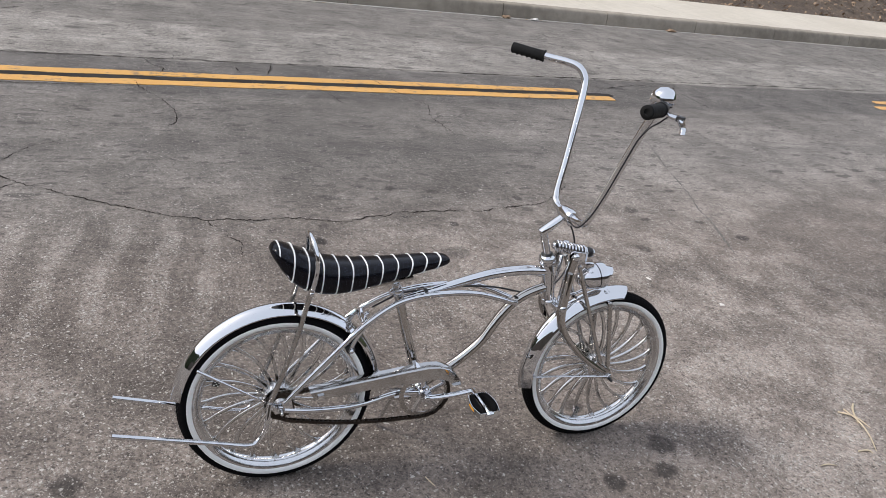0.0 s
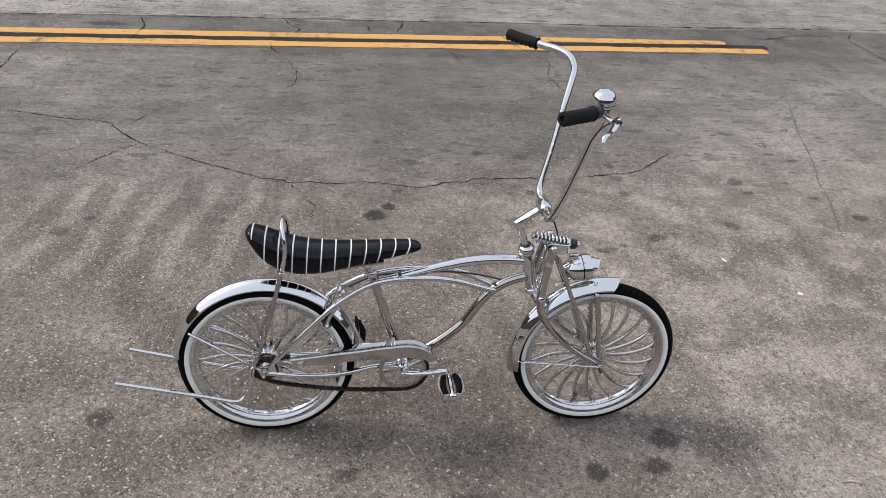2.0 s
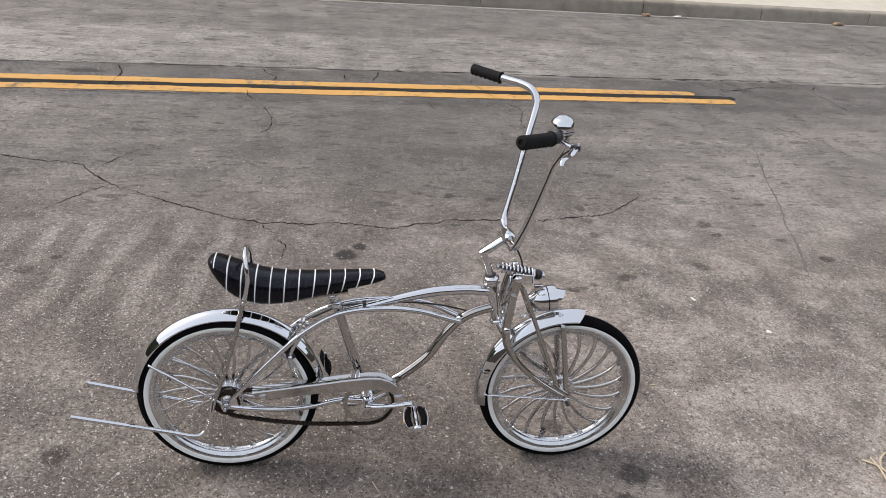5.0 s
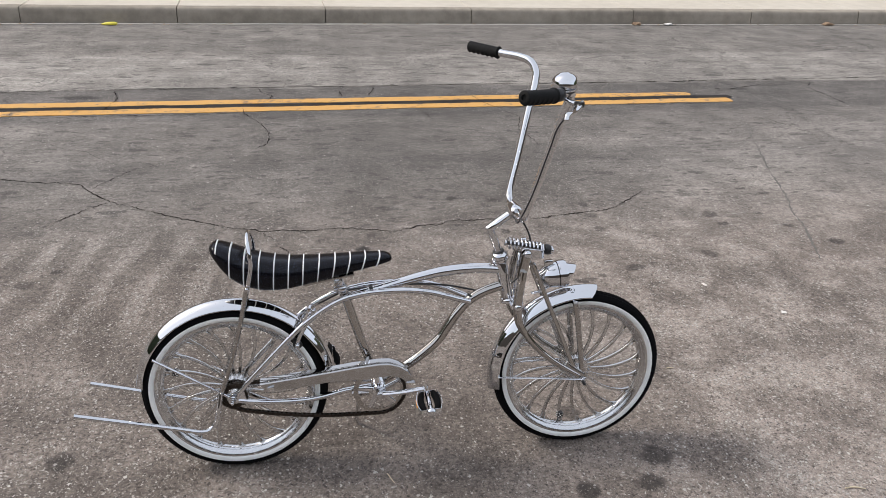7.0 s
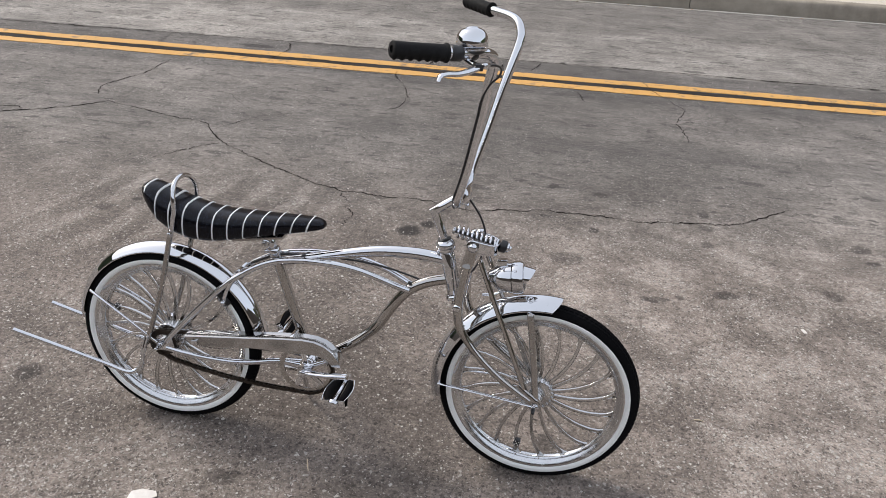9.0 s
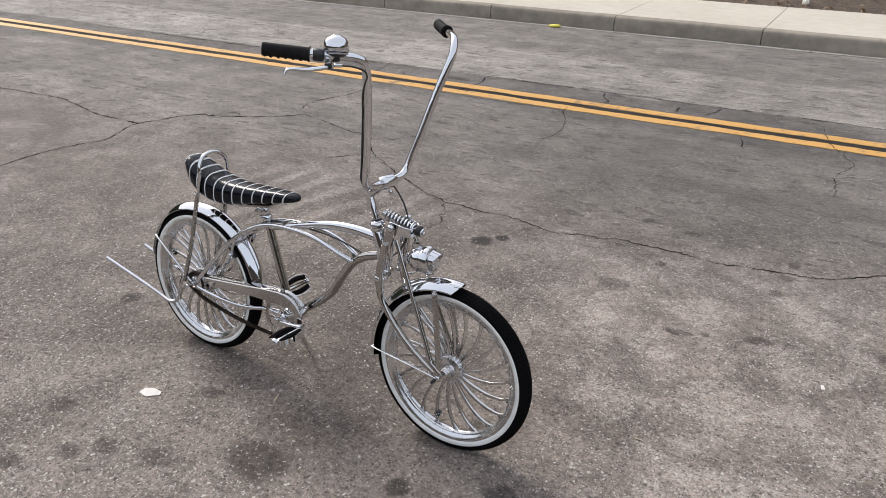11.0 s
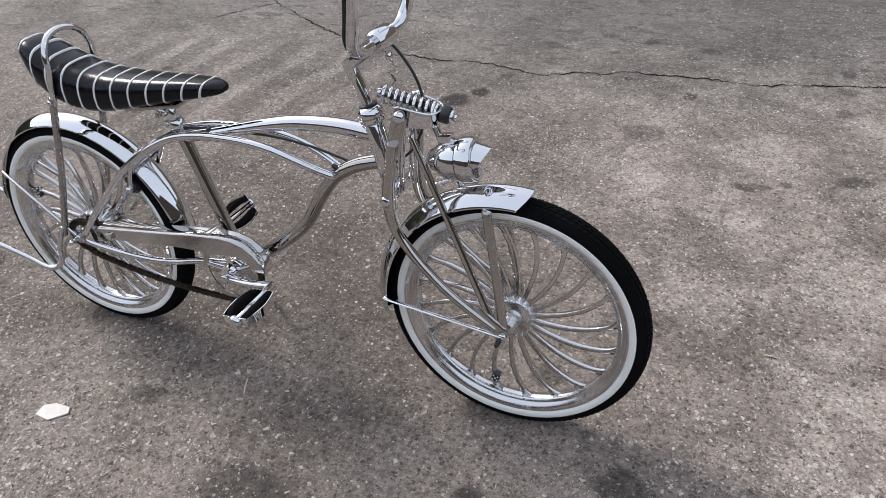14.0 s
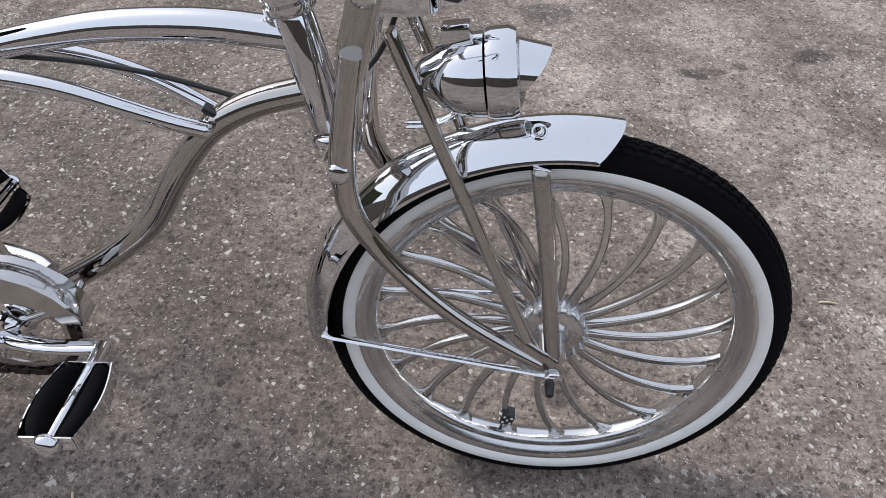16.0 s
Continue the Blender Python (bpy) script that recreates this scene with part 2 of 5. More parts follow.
        # gaps where a stone has broken out
        hole = s.math("GREATER_THAN", s.axis(pick, 0), s.math("MULTIPLY_ADD", coarse_here, -0.07, 0.970))
        gap = s.math("MULTIPLY", hole, s.ramp(s.math("SUBTRACT", away, limit), 0.07, -0.05))
        shade = s.mix(s.math("MULTIPLY", gap, 0.60), shade, (0.030, 0.026, 0.024))
        relief = s.math("SUBTRACT", relief, gap)
    shade = s.mix(s.math("MULTIPLY", oil, 0.55), shade, (0.030, 0.027, 0.026))
    s.set(Base_Color=shade, Roughness=s.ramp(grit, 0.2, 0.8, 0.64, 0.88))
    s.bsdf.inputs["Specular IOR Level"].default_value = 0.15
    height = s.math("ADD", s.math("ADD", s.math("MULTIPLY", grit, 0.9), s.math("MULTIPLY", mid, 0.6)), s.math("MULTIPLY", relief, 0.30))
    s.bump(height, 0.55, 0.006)
    return s.mat


def plain(name, low, high, rough=0.6, metal=0.0, scale=40.0, relief=0.15, depth=0.0006, fine=4.0, gloss=0.5):
    """Paint, rubber, concrete and so on, mottled at two scales."""
    s = Shader(name)
    a, b = s.noise(scale, 4, 0.6), s.noise(scale / 9, 3)
    fac = s.math("ADD", s.math("MULTIPLY", a, 0.55), s.math("MULTIPLY", b, 0.45))
    s.bsdf.inputs["Specular IOR Level"].default_value = gloss
    s.set(Base_Color=s.mix(s.ramp(fac, 0.3, 0.7), low, high), Metallic=metal,
          Roughness=s.ramp(a, 0.2, 0.8, rough * 0.85, min(1.0, rough * 1.15)))
    if relief:
        s.bump(s.noise(scale * fine, 4, 0.65), relief, depth)
    return s.mat


def chrome(name, colour, rough, scale=14.0):
    s = Shader(name)
    smear = s.noise(scale, 4, 0.6)
    dust = s.noise(scale * 14, 3, 0.7)
    s.set(Base_Color=s.mix(s.ramp(dust, 0.62, 0.80, 0.0, 0.35), colour, tuple(v * 0.6 for v in colour)), Metallic=1.0,
          Roughness=s.math("ADD", s.ramp(smear, 0.3, 0.75, rough * 0.6, rough * 1.6), s.ramp(dust, 0.6, 0.85, 0.0, 0.05)))
    s.bump(s.noise(scale * 2, 2), 0.025, 0.002)
    return s.mat


def brushed(name, colour, rough):
    """Turned aluminium: fine rings round the hub axis."""
    s = Shader(name)
    radius = s.vector("LENGTH", s.vector("MULTIPLY", s.coord, (1, 0, 1)), out=1)
    ring = s.tree.nodes.new("ShaderNodeCombineXYZ")
    s.put(ring.inputs[0], s.math("MULTIPLY", radius, 900.0))
    line = s.noise(1.0, 3, 0.6, ring.outputs[0])
    cloud = s.noise(22, 4)
    s.set(Base_Color=s.mix(cloud, tuple(v * 0.86 for v in colour), colour), Metallic=1.0,
          Roughness=s.math("ADD", s.ramp(line, 0.3, 0.7, rough * 0.7, rough * 1.2), s.ramp(cloud, 0.4, 0.8, 0.0, 0.12)))
    s.bump(line, 0.10, 0.0004)
    return s.mat


def glitter_vinyl():
    s = Shader("black_glitter_vinyl")
    dist, tint = s.cells(900)
    spark = s.math("GREATER_THAN", s.axis(tint, 0), 0.93)
    s.set(Base_Color=s.mix(spark, (0.003, 0.003, 0.005), (0.06, 0.07, 0.10)), Roughness=s.ramp(s.noise(60, 3), 0.3, 0.7, 0.17, 0.26),
          Metallic=s.math("MULTIPLY", spark, 0.7))
    s.bsdf.inputs["Specular IOR Level"].default_value = 0.22
    s.bump(s.noise(260, 3), 0.08, 0.0004)
    return s.mat


def worn_paint():
    s = Shader("yellow_road_paint")
    wear = s.noise(16, 6, 0.72)
    streak = s.noise(2.4, 4, 0.6)
    fac = s.math("ADD", s.math("MULTIPLY", wear, 0.65), s.math("MULTIPLY", streak, 0.35))
    paint = s.mix(s.noise(3.0, 4), (0.56, 0.292, 0.072), (0.66, 0.372, 0.112))
    gone = s.ramp(fac, 0.530, 0.62, 0.0, 0.80)
    dirt = s.ramp(s.noise(120, 4, 0.7), 0.55, 0.8, 0.0, 0.45)
    s.set(Base_Color=s.mix(gone, s.mix(dirt, paint, (0.20, 0.13, 0.06)), (0.15, 0.125, 0.095)), Roughness=0.52)
    s.bump(s.noise(90, 4, 0.7), 0.4, 0.002)
    return s.mat


ASPHALT = asphalt()
NEAR_SCREEN = plain("dark_brown_screen", (0.036, 0.030, 0.025), (0.066, 0.055, 0.046), 0.9, scale=6, relief=0.4, depth=0.01)
END_SCREEN = plain("dark_green_screen", (0.018, 0.030, 0.012), (0.060, 0.075, 0.030), 0.8, scale=2.5, relief=0.9, depth=0.2)
YELLOW = worn_paint()
TAR = plain("faded_tar", (0.098, 0.090, 0.083), (0.165, 0.151, 0.139), 0.9, scale=25, relief=0.5, depth=0.003)
SEAL = plain("black_sealant", (0.022, 0.020, 0.019), (0.050, 0.046, 0.043), 0.85, scale=30, relief=0.4, depth=0.003, gloss=0.08)
CRACK = plain("crack_dirt", (0.008, 0.007, 0.006), (0.024, 0.021, 0.019), 0.95, scale=60, relief=0.5, depth=0.003, gloss=0.0)
KERB = plain("kerb_concrete", (0.30, 0.28, 0.25), (0.42, 0.395, 0.35), 0.88, scale=9, relief=0.4, depth=0.004, fine=12)
KERB_FACE = plain("stained_kerb_concrete", (0.195, 0.168, 0.132), (0.350, 0.308, 0.250), 0.88, scale=7, relief=0.4, depth=0.004, fine=12)
WALKWAY = plain("pale_concrete", (0.465, 0.418, 0.345), (0.570, 0.520, 0.440), 0.86, scale=7, relief=0.3, depth=0.003, fine=14)
DIRT = plain("dry_dirt", (0.070, 0.050, 0.036), (0.150, 0.112, 0.082), 0.95, scale=11, relief=0.8, depth=0.03, fine=3)
LEAF_BROWN = plain("dry_leaf", (0.19, 0.120, 0.07), (0.36, 0.25, 0.16), 0.8, scale=60, relief=0.2)
STRAW = plain("dry_straw", (0.46, 0.37, 0.25), (0.62, 0.53, 0.38), 0.7, scale=80, relief=0.2)
PAPER = plain("dirty_paper", (0.62, 0.58, 0.54), (0.78, 0.75, 0.71), 0.8, scale=50, relief=0.2)
LEMON = plain("yellow_plastic", (0.70, 0.60, 0.05), (0.80, 0.70, 0.10), 0.5, scale=60, relief=0.1)
STONE = plain("pale_stone", (0.20, 0.185, 0.17), (0.42, 0.40, 0.37), 0.85, scale=120, relief=0.3)
CHROME = chrome("chrome", (0.685, 0.69, 0.705), 0.028)
SATIN = chrome("satin_chrome", (0.50, 0.495, 0.49), 0.11)
STEEL = chrome("dull_steel", (0.44, 0.425, 0.41), 0.20, 30)
ALLOY = brushed("turned_aluminium", (0.70, 0.70, 0.70), 0.20)
CAST = chrome("cast_aluminium", (0.60, 0.595, 0.585), 0.14, 40)
# chrome with dark reflections put into its colour, for the steep tubes
DARK_CHROME = chrome("dark_chrome", (0.48, 0.465, 0.445), 0.040)
RUBBER = plain("tyre_rubber", (0.0035, 0.0035, 0.004), (0.0065, 0.0065, 0.007), 0.80, scale=70, relief=0.2, depth=0.0006, gloss=0.06)
WHITE_RUBBER = plain("white_rubber", (0.86, 0.87, 0.84), (0.90, 0.91, 0.88), 0.5, scale=50, relief=0.08)
GRIP = plain("grip_rubber", (0.008, 0.008, 0.008), (0.018, 0.018, 0.018), 0.70, scale=120, relief=0.35, depth=0.0006, gloss=0.12)
BLACK = plain("black_plastic", (0.012, 0.012, 0.013), (0.022, 0.022, 0.024), 0.4, scale=90, relief=0.1)
CHAIN = plain("oily_chain_steel", (0.018, 0.015, 0.012), (0.070, 0.056, 0.045), 0.42, 0.8, scale=150, relief=0.2)
AMBER = plain("amber_reflector", (0.75, 0.30, 0.02), (0.85, 0.40, 0.04), 0.2, scale=200, relief=0.2)
VINYL = glitter_vinyl()
PIPING = plain("white_piping", (0.76, 0.76, 0.76), (0.84, 0.84, 0.84), 0.45, scale=90, relief=0.1)
WHITE_PLASTIC = plain("white_plastic", (0.70, 0.70, 0.68), (0.80, 0.80, 0.78), 0.4, scale=90, relief=0.05)
GLASS = Shader("lamp_glass").set(Base_Color=(0.95, 0.95, 0.95, 1), Roughness=0.05, Transmission_Weight=0.9).mat


# ---- building helpers ----
def part(name, bm, material, parent=None, label="", smooth=True):
    """Links a bmesh as one mesh object under a thing or a part."""
    bmesh.ops.recalc_face_normals(bm, faces=bm.faces)
    for f in bm.faces:
        f.smooth = smooth
    if smooth:
        for e in bm.edges:
            if len(e.link_faces) == 2 and e.calc_face_angle(0.0) > 0.95:
                e.smooth = False
    data = bpy.data.meshes.new(name)
    bm.to_mesh(data)
    bm.free()
    data.materials.append(material)
    ob = new(name, data)
    ob.parent = parent
    if label:
        ob["label"] = label
    return ob


def again(ob, name, parent, m):
    """Another part on the same mesh."""
    twin = new(name, ob.data)
    twin.parent, twin.matrix_basis = parent, m
    return twin


def curve(points, steps=6):
    """A smooth line through points."""
    p = [Vector(v) for v in points]
    p = [2 * p[0] - p[1]] + p + [2 * p[-1] - p[-2]]
    out = []
    for a, b, c, d in zip(p, p[1:], p[2:], p[3:]):
        for k in range(steps):
            t = k / steps
            out.append(0.5 * (2 * b + (c - a) * t + (2 * a - 5 * b + 4 * c - d) * t * t + (3 * b - a - 3 * c + d) * t ** 3))
    return out + [p[-2]]


def rings(bm, loops, caps=True, closed=False):
    made = [[bm.verts.new(v) for v in loop] for loop in loops]
    n = len(made[0])
    pairs = list(zip(made, made[1:] + made[:1])) if closed else list(zip(made, made[1:]))
    for a, b in pairs:
        for k in range(n):
            bm.faces.new((a[k], a[(k + 1) % n], b[(k + 1) % n], b[k]))
    if caps and not closed:
        bm.faces.new(made[0][::-1])
        bm.faces.new(made[-1])
    return made


def sweep(path, radius, sides=12, bm=None, flat=1.0, up=(0, 0, 1)):
    """A tube along a line; radius a number or one per point; flat: the second radius as a share of the first."""
    bm = bm or bmesh.new()
    path = [Vector(p) for p in path]
    radii = list(radius) if isinstance(radius, (list, tuple)) else [radius] * len(path)
    loops, side = [], None
    for k, p in enumerate(path):
        way = (path[min(k + 1, len(path) - 1)] - path[max(k - 1, 0)]).normalized()
        if side is None:
            side = way.cross(Vector(up))
            if side.length < 1e-3:
                side = way.cross(Vector((0, 1, 0)))
        side = (side - way * side.dot(way)).normalized()
        other = way.cross(side)
        loops.append([p + radii[k] * (math.cos(a) * side + flat * math.sin(a) * other)
                      for a in (2 * math.pi * q / sides for q in range(sides))])
    rings(bm, loops)
    return bm


def spread(values, count):
    """Values drawn out evenly to a count."""
    return [float(v) for v in np.interp(np.linspace(0, len(values) - 1, count), range(len(values)), values)]


def turned(profile, seg=48, m=Matrix(), closed=False, bm=None, cap=True):
    """A body turned round its z axis from (radius, height) pairs, then placed by m."""
    bm = bm or bmesh.new()
    loops = [[m @ Vector((r * math.cos(a), r * math.sin(a), h)) for a in (2 * math.pi * k / seg for k in range(seg))] for r, h in profile]
    rings(bm, loops, caps=cap, closed=closed)
    return bm


def along(a, b):
    """A frame at a whose z axis runs to b."""
    a, b = Vector(a), Vector(b)
    return Matrix.Translation(a) @ (b - a).to_track_quat("Z", "Y").to_matrix().to_4x4()


def rod(a, b, r, r_end=None, sides=14, bm=None):
    length = (Vector(b) - Vector(a)).length
    e = min(r * 0.3, length * 0.2)
    r2 = r_end or r
    return turned([(r - e, 0), (r, e), (r2, length - e), (r2 - e, length)], sides, along(a, b), bm=bm)


def block(size, m=Matrix(), bevel=0.002, segments=2, bm=None):
    one = bmesh.new()
    bmesh.ops.create_cube(one, size=1.0)
    bmesh.ops.scale(one, vec=size, verts=one.verts)
    if bevel:
        bmesh.ops.bevel(one, geom=list(one.edges), offset=bevel, segments=segments, affect="EDGES", profile=0.6)
    bmesh.ops.transform(one, matrix=m, verts=one.verts)
    if bm is None:
        return one
    data = bpy.data.meshes.new("tmp")
    one.to_mesh(data)
    one.free()
    bm.from_mesh(data)
    bpy.data.meshes.remove(data)
    return bm


def mirrored(points):
    return [(x, -y, z) for x, y, z in points]


def hexagon(centre, way, across, height, bm=None):
    m = along(centre, Vector(centre) + Vector(way))
    c = across * 0.08
    return turned([(across / 2 - c, 0), (across / 2, c), (across / 2, height - c), (across / 2 - c, height)], 6, m, bm=bm)


# ---- the street ----
ROAD = pose(0, 0, 0, 0, 0, ROAD_TURN)     # x along the road, y across it, from the bicycle towards the far kerb

bm = bmesh.new()
reach = 400.0
bm.faces.new([bm.verts.new(v) for v in ((-reach, -reach, 0), (reach, -reach, 0), (reach, reach, 0), (-reach, reach, 0))])
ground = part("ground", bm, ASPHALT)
tagged(ground, "weathered grey asphalt road with cracks and oil spots", "road", kind="structure")


def stripe(start, end, near, width, name, material, label, height=0.003, step=0.10, rag=0.013, z=0.001, category="road marking", group="double yellow centre line"):
    """A painted line along the road with slightly ragged edges."""
    near_from, near_to = max(start, -5.0), min(end, 12.0)
    marks = sorted(set([float(v) for v in np.linspace(start, end, 60)] + ([float(v) for v in np.arange(near_from, near_to, 0.025)] if near_to > near_from else [])))
    count = len(marks) - 1
    b = bmesh.new()
    rows = []
    for k in range(count + 1):
        u = marks[k]
        a = near + rag * (noise.noise((u * 3.1, near * 7, 0.3)) + 0.5 * noise.noise((u * 11.0, near * 3, 5.1)) + 0.5 * noise.noise((u * 31.0, near * 3, 5.1)))
        c = near + width + rag * (noise.noise((u * 2.7, near * 5, 9.2)) + 0.5 * noise.noise((u * 12.0, near * 9, 2.1)) + 0.5 * noise.noise((u * 33.0, near * 9, 2.1)))
        if k in (0, count):
            a, c = near + width * 0.30, near + width * 0.62
        rows.append([b.verts.new(ROAD @ Vector((u, a, z))), b.verts.new(ROAD @ Vector((u, a, z + height))),
                     b.verts.new(ROAD @ Vector((u, c, z + height))), b.verts.new(ROAD @ Vector((u, c, z)))])
    for p, q in zip(rows, rows[1:]):
        for i in range(3):
            b.faces.new((p[i], q[i], q[i + 1], p[i + 1]))
    return tagged(part(name, b, material, smooth=False), label, category, group, "structure")


stripe(-60.0, 3.76, 3.597, 0.105, "road_line", YELLOW, "worn yellow painted line on the asphalt")
stripe(-60.0, 3.50, 3.790, 0.102, "road_line", YELLOW, "worn yellow painted line on the asphalt")
stripe(7.15, 60.0, 3.597, 0.105, "road_line", YELLOW, "worn yellow painted line on the asphalt")
stripe(7.35, 60.0, 3.790, 0.102, "road_line", YELLOW, "worn yellow painted line on the asphalt")
stripe(-60.0, 3.82, 3.706, 0.080, "sealant_strip", SEAL, "black sealant between the yellow lines", 0.0015, category="sealant", group="")


def crack(points, width, name="crack", material=None, label="dark open crack in the asphalt", category="crack", sway_by=1.0):
    """An open crack: a ragged dark ribbon laid along the asphalt."""
    line = curve([(x, y, 0) for x, y in points], 22)
    b = bmesh.new()
    rows = []
    for k, p in enumerate(line):
        way = (line[min(k + 1, len(line) - 1)] - line[max(k - 1, 0)]).normalized()
        side = Vector((-way.y, way.x, 0))
        sway = 0.006 * noise.noise((p.x * 9, p.y * 9, 1.0)) + 0.010 * noise.noise((p.x * 27, p.y * 27, 4.0)) + 0.009 * noise.noise((p.x * 60, p.y * 60, 4.0)) + 0.005 * noise.noise((p.x * 140, p.y * 140, 4.0))
        half = width * 0.42 * max(0.12, 0.76 + 1.1 * noise.noise((p.x * 14, p.y * 14, 7.0)))
        half *= min(1.0, 0.25 + min(k, len(line) - 1 - k) / 14.0)
        q = p + side * (sway * sway_by)
        high = Vector((0, 0, 0.0016 if q.y - q.x * 0.068 < 3.45 else 0.0050))
        rows.append((b.verts.new(q + side * half + high), b.verts.new(q - side * half + high)))
    for (a, c), (d, e) in zip(rows, rows[1:]):
        b.faces.new((a, d, e, c))
    return tagged(part(name, b, material or CRACK, smooth=False), label, category, kind="structure")


crack([(-1.74, 2.42), (-1.61, 2.39), (-1.47, 2.35), (-1.32, 2.31), (-1.14, 2.28), (-1.04, 2.26), (-0.98, 2.19), (-0.92, 2.11), (-0.81, 2.01), (-0.67, 1.92), (-0.57, 1.86), (-0.49, 1.81), (-0.37, 1.75), (-0.23, 1.68),
       (-0.17, 1.65), (-0.09, 1.64), (-0.03, 1.61), (0.06, 1.62), (0.17, 1.61), (0.32, 1.63), (0.43, 1.62), (0.59, 1.58), (0.74, 1.64), (0.83, 1.65), (0.89, 1.69), (1.01, 1.69), (1.17, 1.70), (1.27, 1.69), (1.37, 1.70),
       (1.50, 1.74), (1.65, 1.765), (1.77, 1.80), (1.87, 1.88), (2.05, 2.05)], 0.0085)
crack([(-0.82, 2.01), (-0.87, 1.96), (-0.93, 1.90), (-0.99, 1.81), (-1.03, 1.74), (-1.06, 1.71)], 0.0065)
crack([(-0.94, 2.18), (-0.93, 2.23), (-0.88, 2.32), (-0.82, 2.43), (-0.79, 2.47), (-0.71, 2.52), (-0.64, 2.56)], 0.0050)
crack([(-0.03, 1.61), (-0.01, 1.55), (0.03, 1.51), (0.05, 1.44), (0.09, 1.39), (0.09, 1.31), (0.08, 1.24)], 0.0060)
crack([(-4.60, 1.55), (-4.12, 1.63), (-3.90, 1.66), (-3.68, 1.69), (-3.52, 1.70), (-3.29, 1.66), (-3.08, 1.61), (-2.93, 1.59), (-2.77, 1.60), (-2.58, 1.61), (-2.52, 1.61)], 0.013)
crack([(-2.44, 0.30), (-2.46, 0.67), (-2.48, 0.81), (-2.47, 0.98), (-2.43, 1.15), (-2.39, 1.23), (-2.41, 1.33), (-2.50, 1.51), (-2.52, 1.61), (-2.47, 1.74), (-2.42, 1.89), (-2.34, 2.00), (-2.23, 2.03), (-2.10, 2.11), (-1.96, 2.20),
       (-1.84, 2.30), (-1.74, 2.42)], 0.014)
crack([(-2.34, 2.00), (-2.31, 2.09), (-2.17, 2.17), (-2.10, 2.13)], 0.007)
crack([(-1.86, 2.51), (-1.93, 2.65), (-1.90, 2.83), (-1.84, 3.03), (-1.85, 3.20), (-1.84, 3.36), (-1.78, 3.56)], 0.010)
crack([(-3.27, 1.66), (-3.28, 1.77), (-3.20, 1.86), (-3.09, 1.90)], 0.008)
crack([(-2.76, 1.66), (-2.72, 1.74), (-2.61, 1.90)], 0.006)
crack([(3.39, 3.50), (3.24, 3.10), (3.13, 2.78), (3.05, 2.55), (2.97, 2.33), (2.91, 2.13), (2.84, 1.90), (2.76, 1.70), (2.72, 1.54), (2.64, 1.31), (2.58, 1.15)], 0.015, "tar_line", TAR, "faded line of tar across the asphalt", "tar line", 0.8)
crack([(-0.31, 3.70), (-0.26, 3.50), (-0.17, 3.36), (-0.13, 3.24), (-0.09, 3.12), (-0.08, 2.98), (-0.10, 2.88), (-0.14, 2.82)], 0.0065)
crack([(-1.26, 4.10), (-1.20, 3.92), (-1.21, 3.71), (-1.22, 3.59)], 0.010)
crack([(-0.24, 4.22), (-0.18, 4.06), (-0.11, 3.98), (-0.14, 3.85)], 0.012)
crack([(0.66, 4.25), (0.64, 4.12), (0.60, 4.00)], 0.011)
crack([(0.39, 4.13), (0.41, 3.97)], 0.010)
crack([(0.96, 3.63), (1.03, 3.38)], 0.008)
crack([(1.36, 4.20), (1.44, 3.88), (1.59, 3.57), (1.65, 3.48), (1.64, 3.38), (1.59, 3.19), (1.62, 3.02), (1.64, 2.84)], 0.007)
crack([(3.54, 3.37), (3.60, 3.24), (3.64, 3.13), (3.70, 3.06)], 0.008)
crack([(3.36, 4.38), (3.57, 4.21), (3.86, 4.30), (4.11, 4.38), (4.40, 4.32), (4.58, 4.51)], 0.011)
crack([(4.40, 4.29), (4.43, 3.97), (4.44, 3.74)], 0.010)
crack([(-6.0, 3.74), (-3.6, 3.92), (-2.07, 4.07), (-1.31, 4.14), (-0.71, 4.19), (0.0, 4.23), (0.79, 4.29), (1.24, 4.33), (2.60, 4.41), (3.22, 4.46), (3.72, 4.51), (4.32, 4.55), (4.89, 4.60), (5.40, 4.65), (8.0, 4.84), (12.0, 5.10)], 0.016)
crack([(-1.26, 5.37), (-1.20, 5.43), (-1.10, 5.52)], 0.014)
crack([(-1.60, 3.42), (-1.36, 3.47), (-1.05, 3.485), (-0.80, 3.50), (-0.55, 3.53), (-0.30, 3.545)], 0.010)
crack([(1.40, 3.665), (1.90, 3.70), (2.40, 3.735), (2.90, 3.77), (3.30, 3.80)], 0.007)
for ends in ([(1.75, 1.65), (1.81, 1.655), (1.89, 1.66)], [(2.39, 1.69), (2.43, 1.70), (2.49, 1.71)], [(2.54, 1.54), (2.65, 1.56), (2.76, 1.58)], [(3.20, 1.82), (3.32, 1.84), (3.45, 1.86)]):
    crack(ends, 0.007, "scratch", STONE, "thin pale scratch in the asphalt", "scratch", 0.15)

# kerb stones, walkway and the bank of dry soil behind it
KERB_LINE, KERB_HIGH, KERB_WIDE = 6.83, 0.155, 0.16


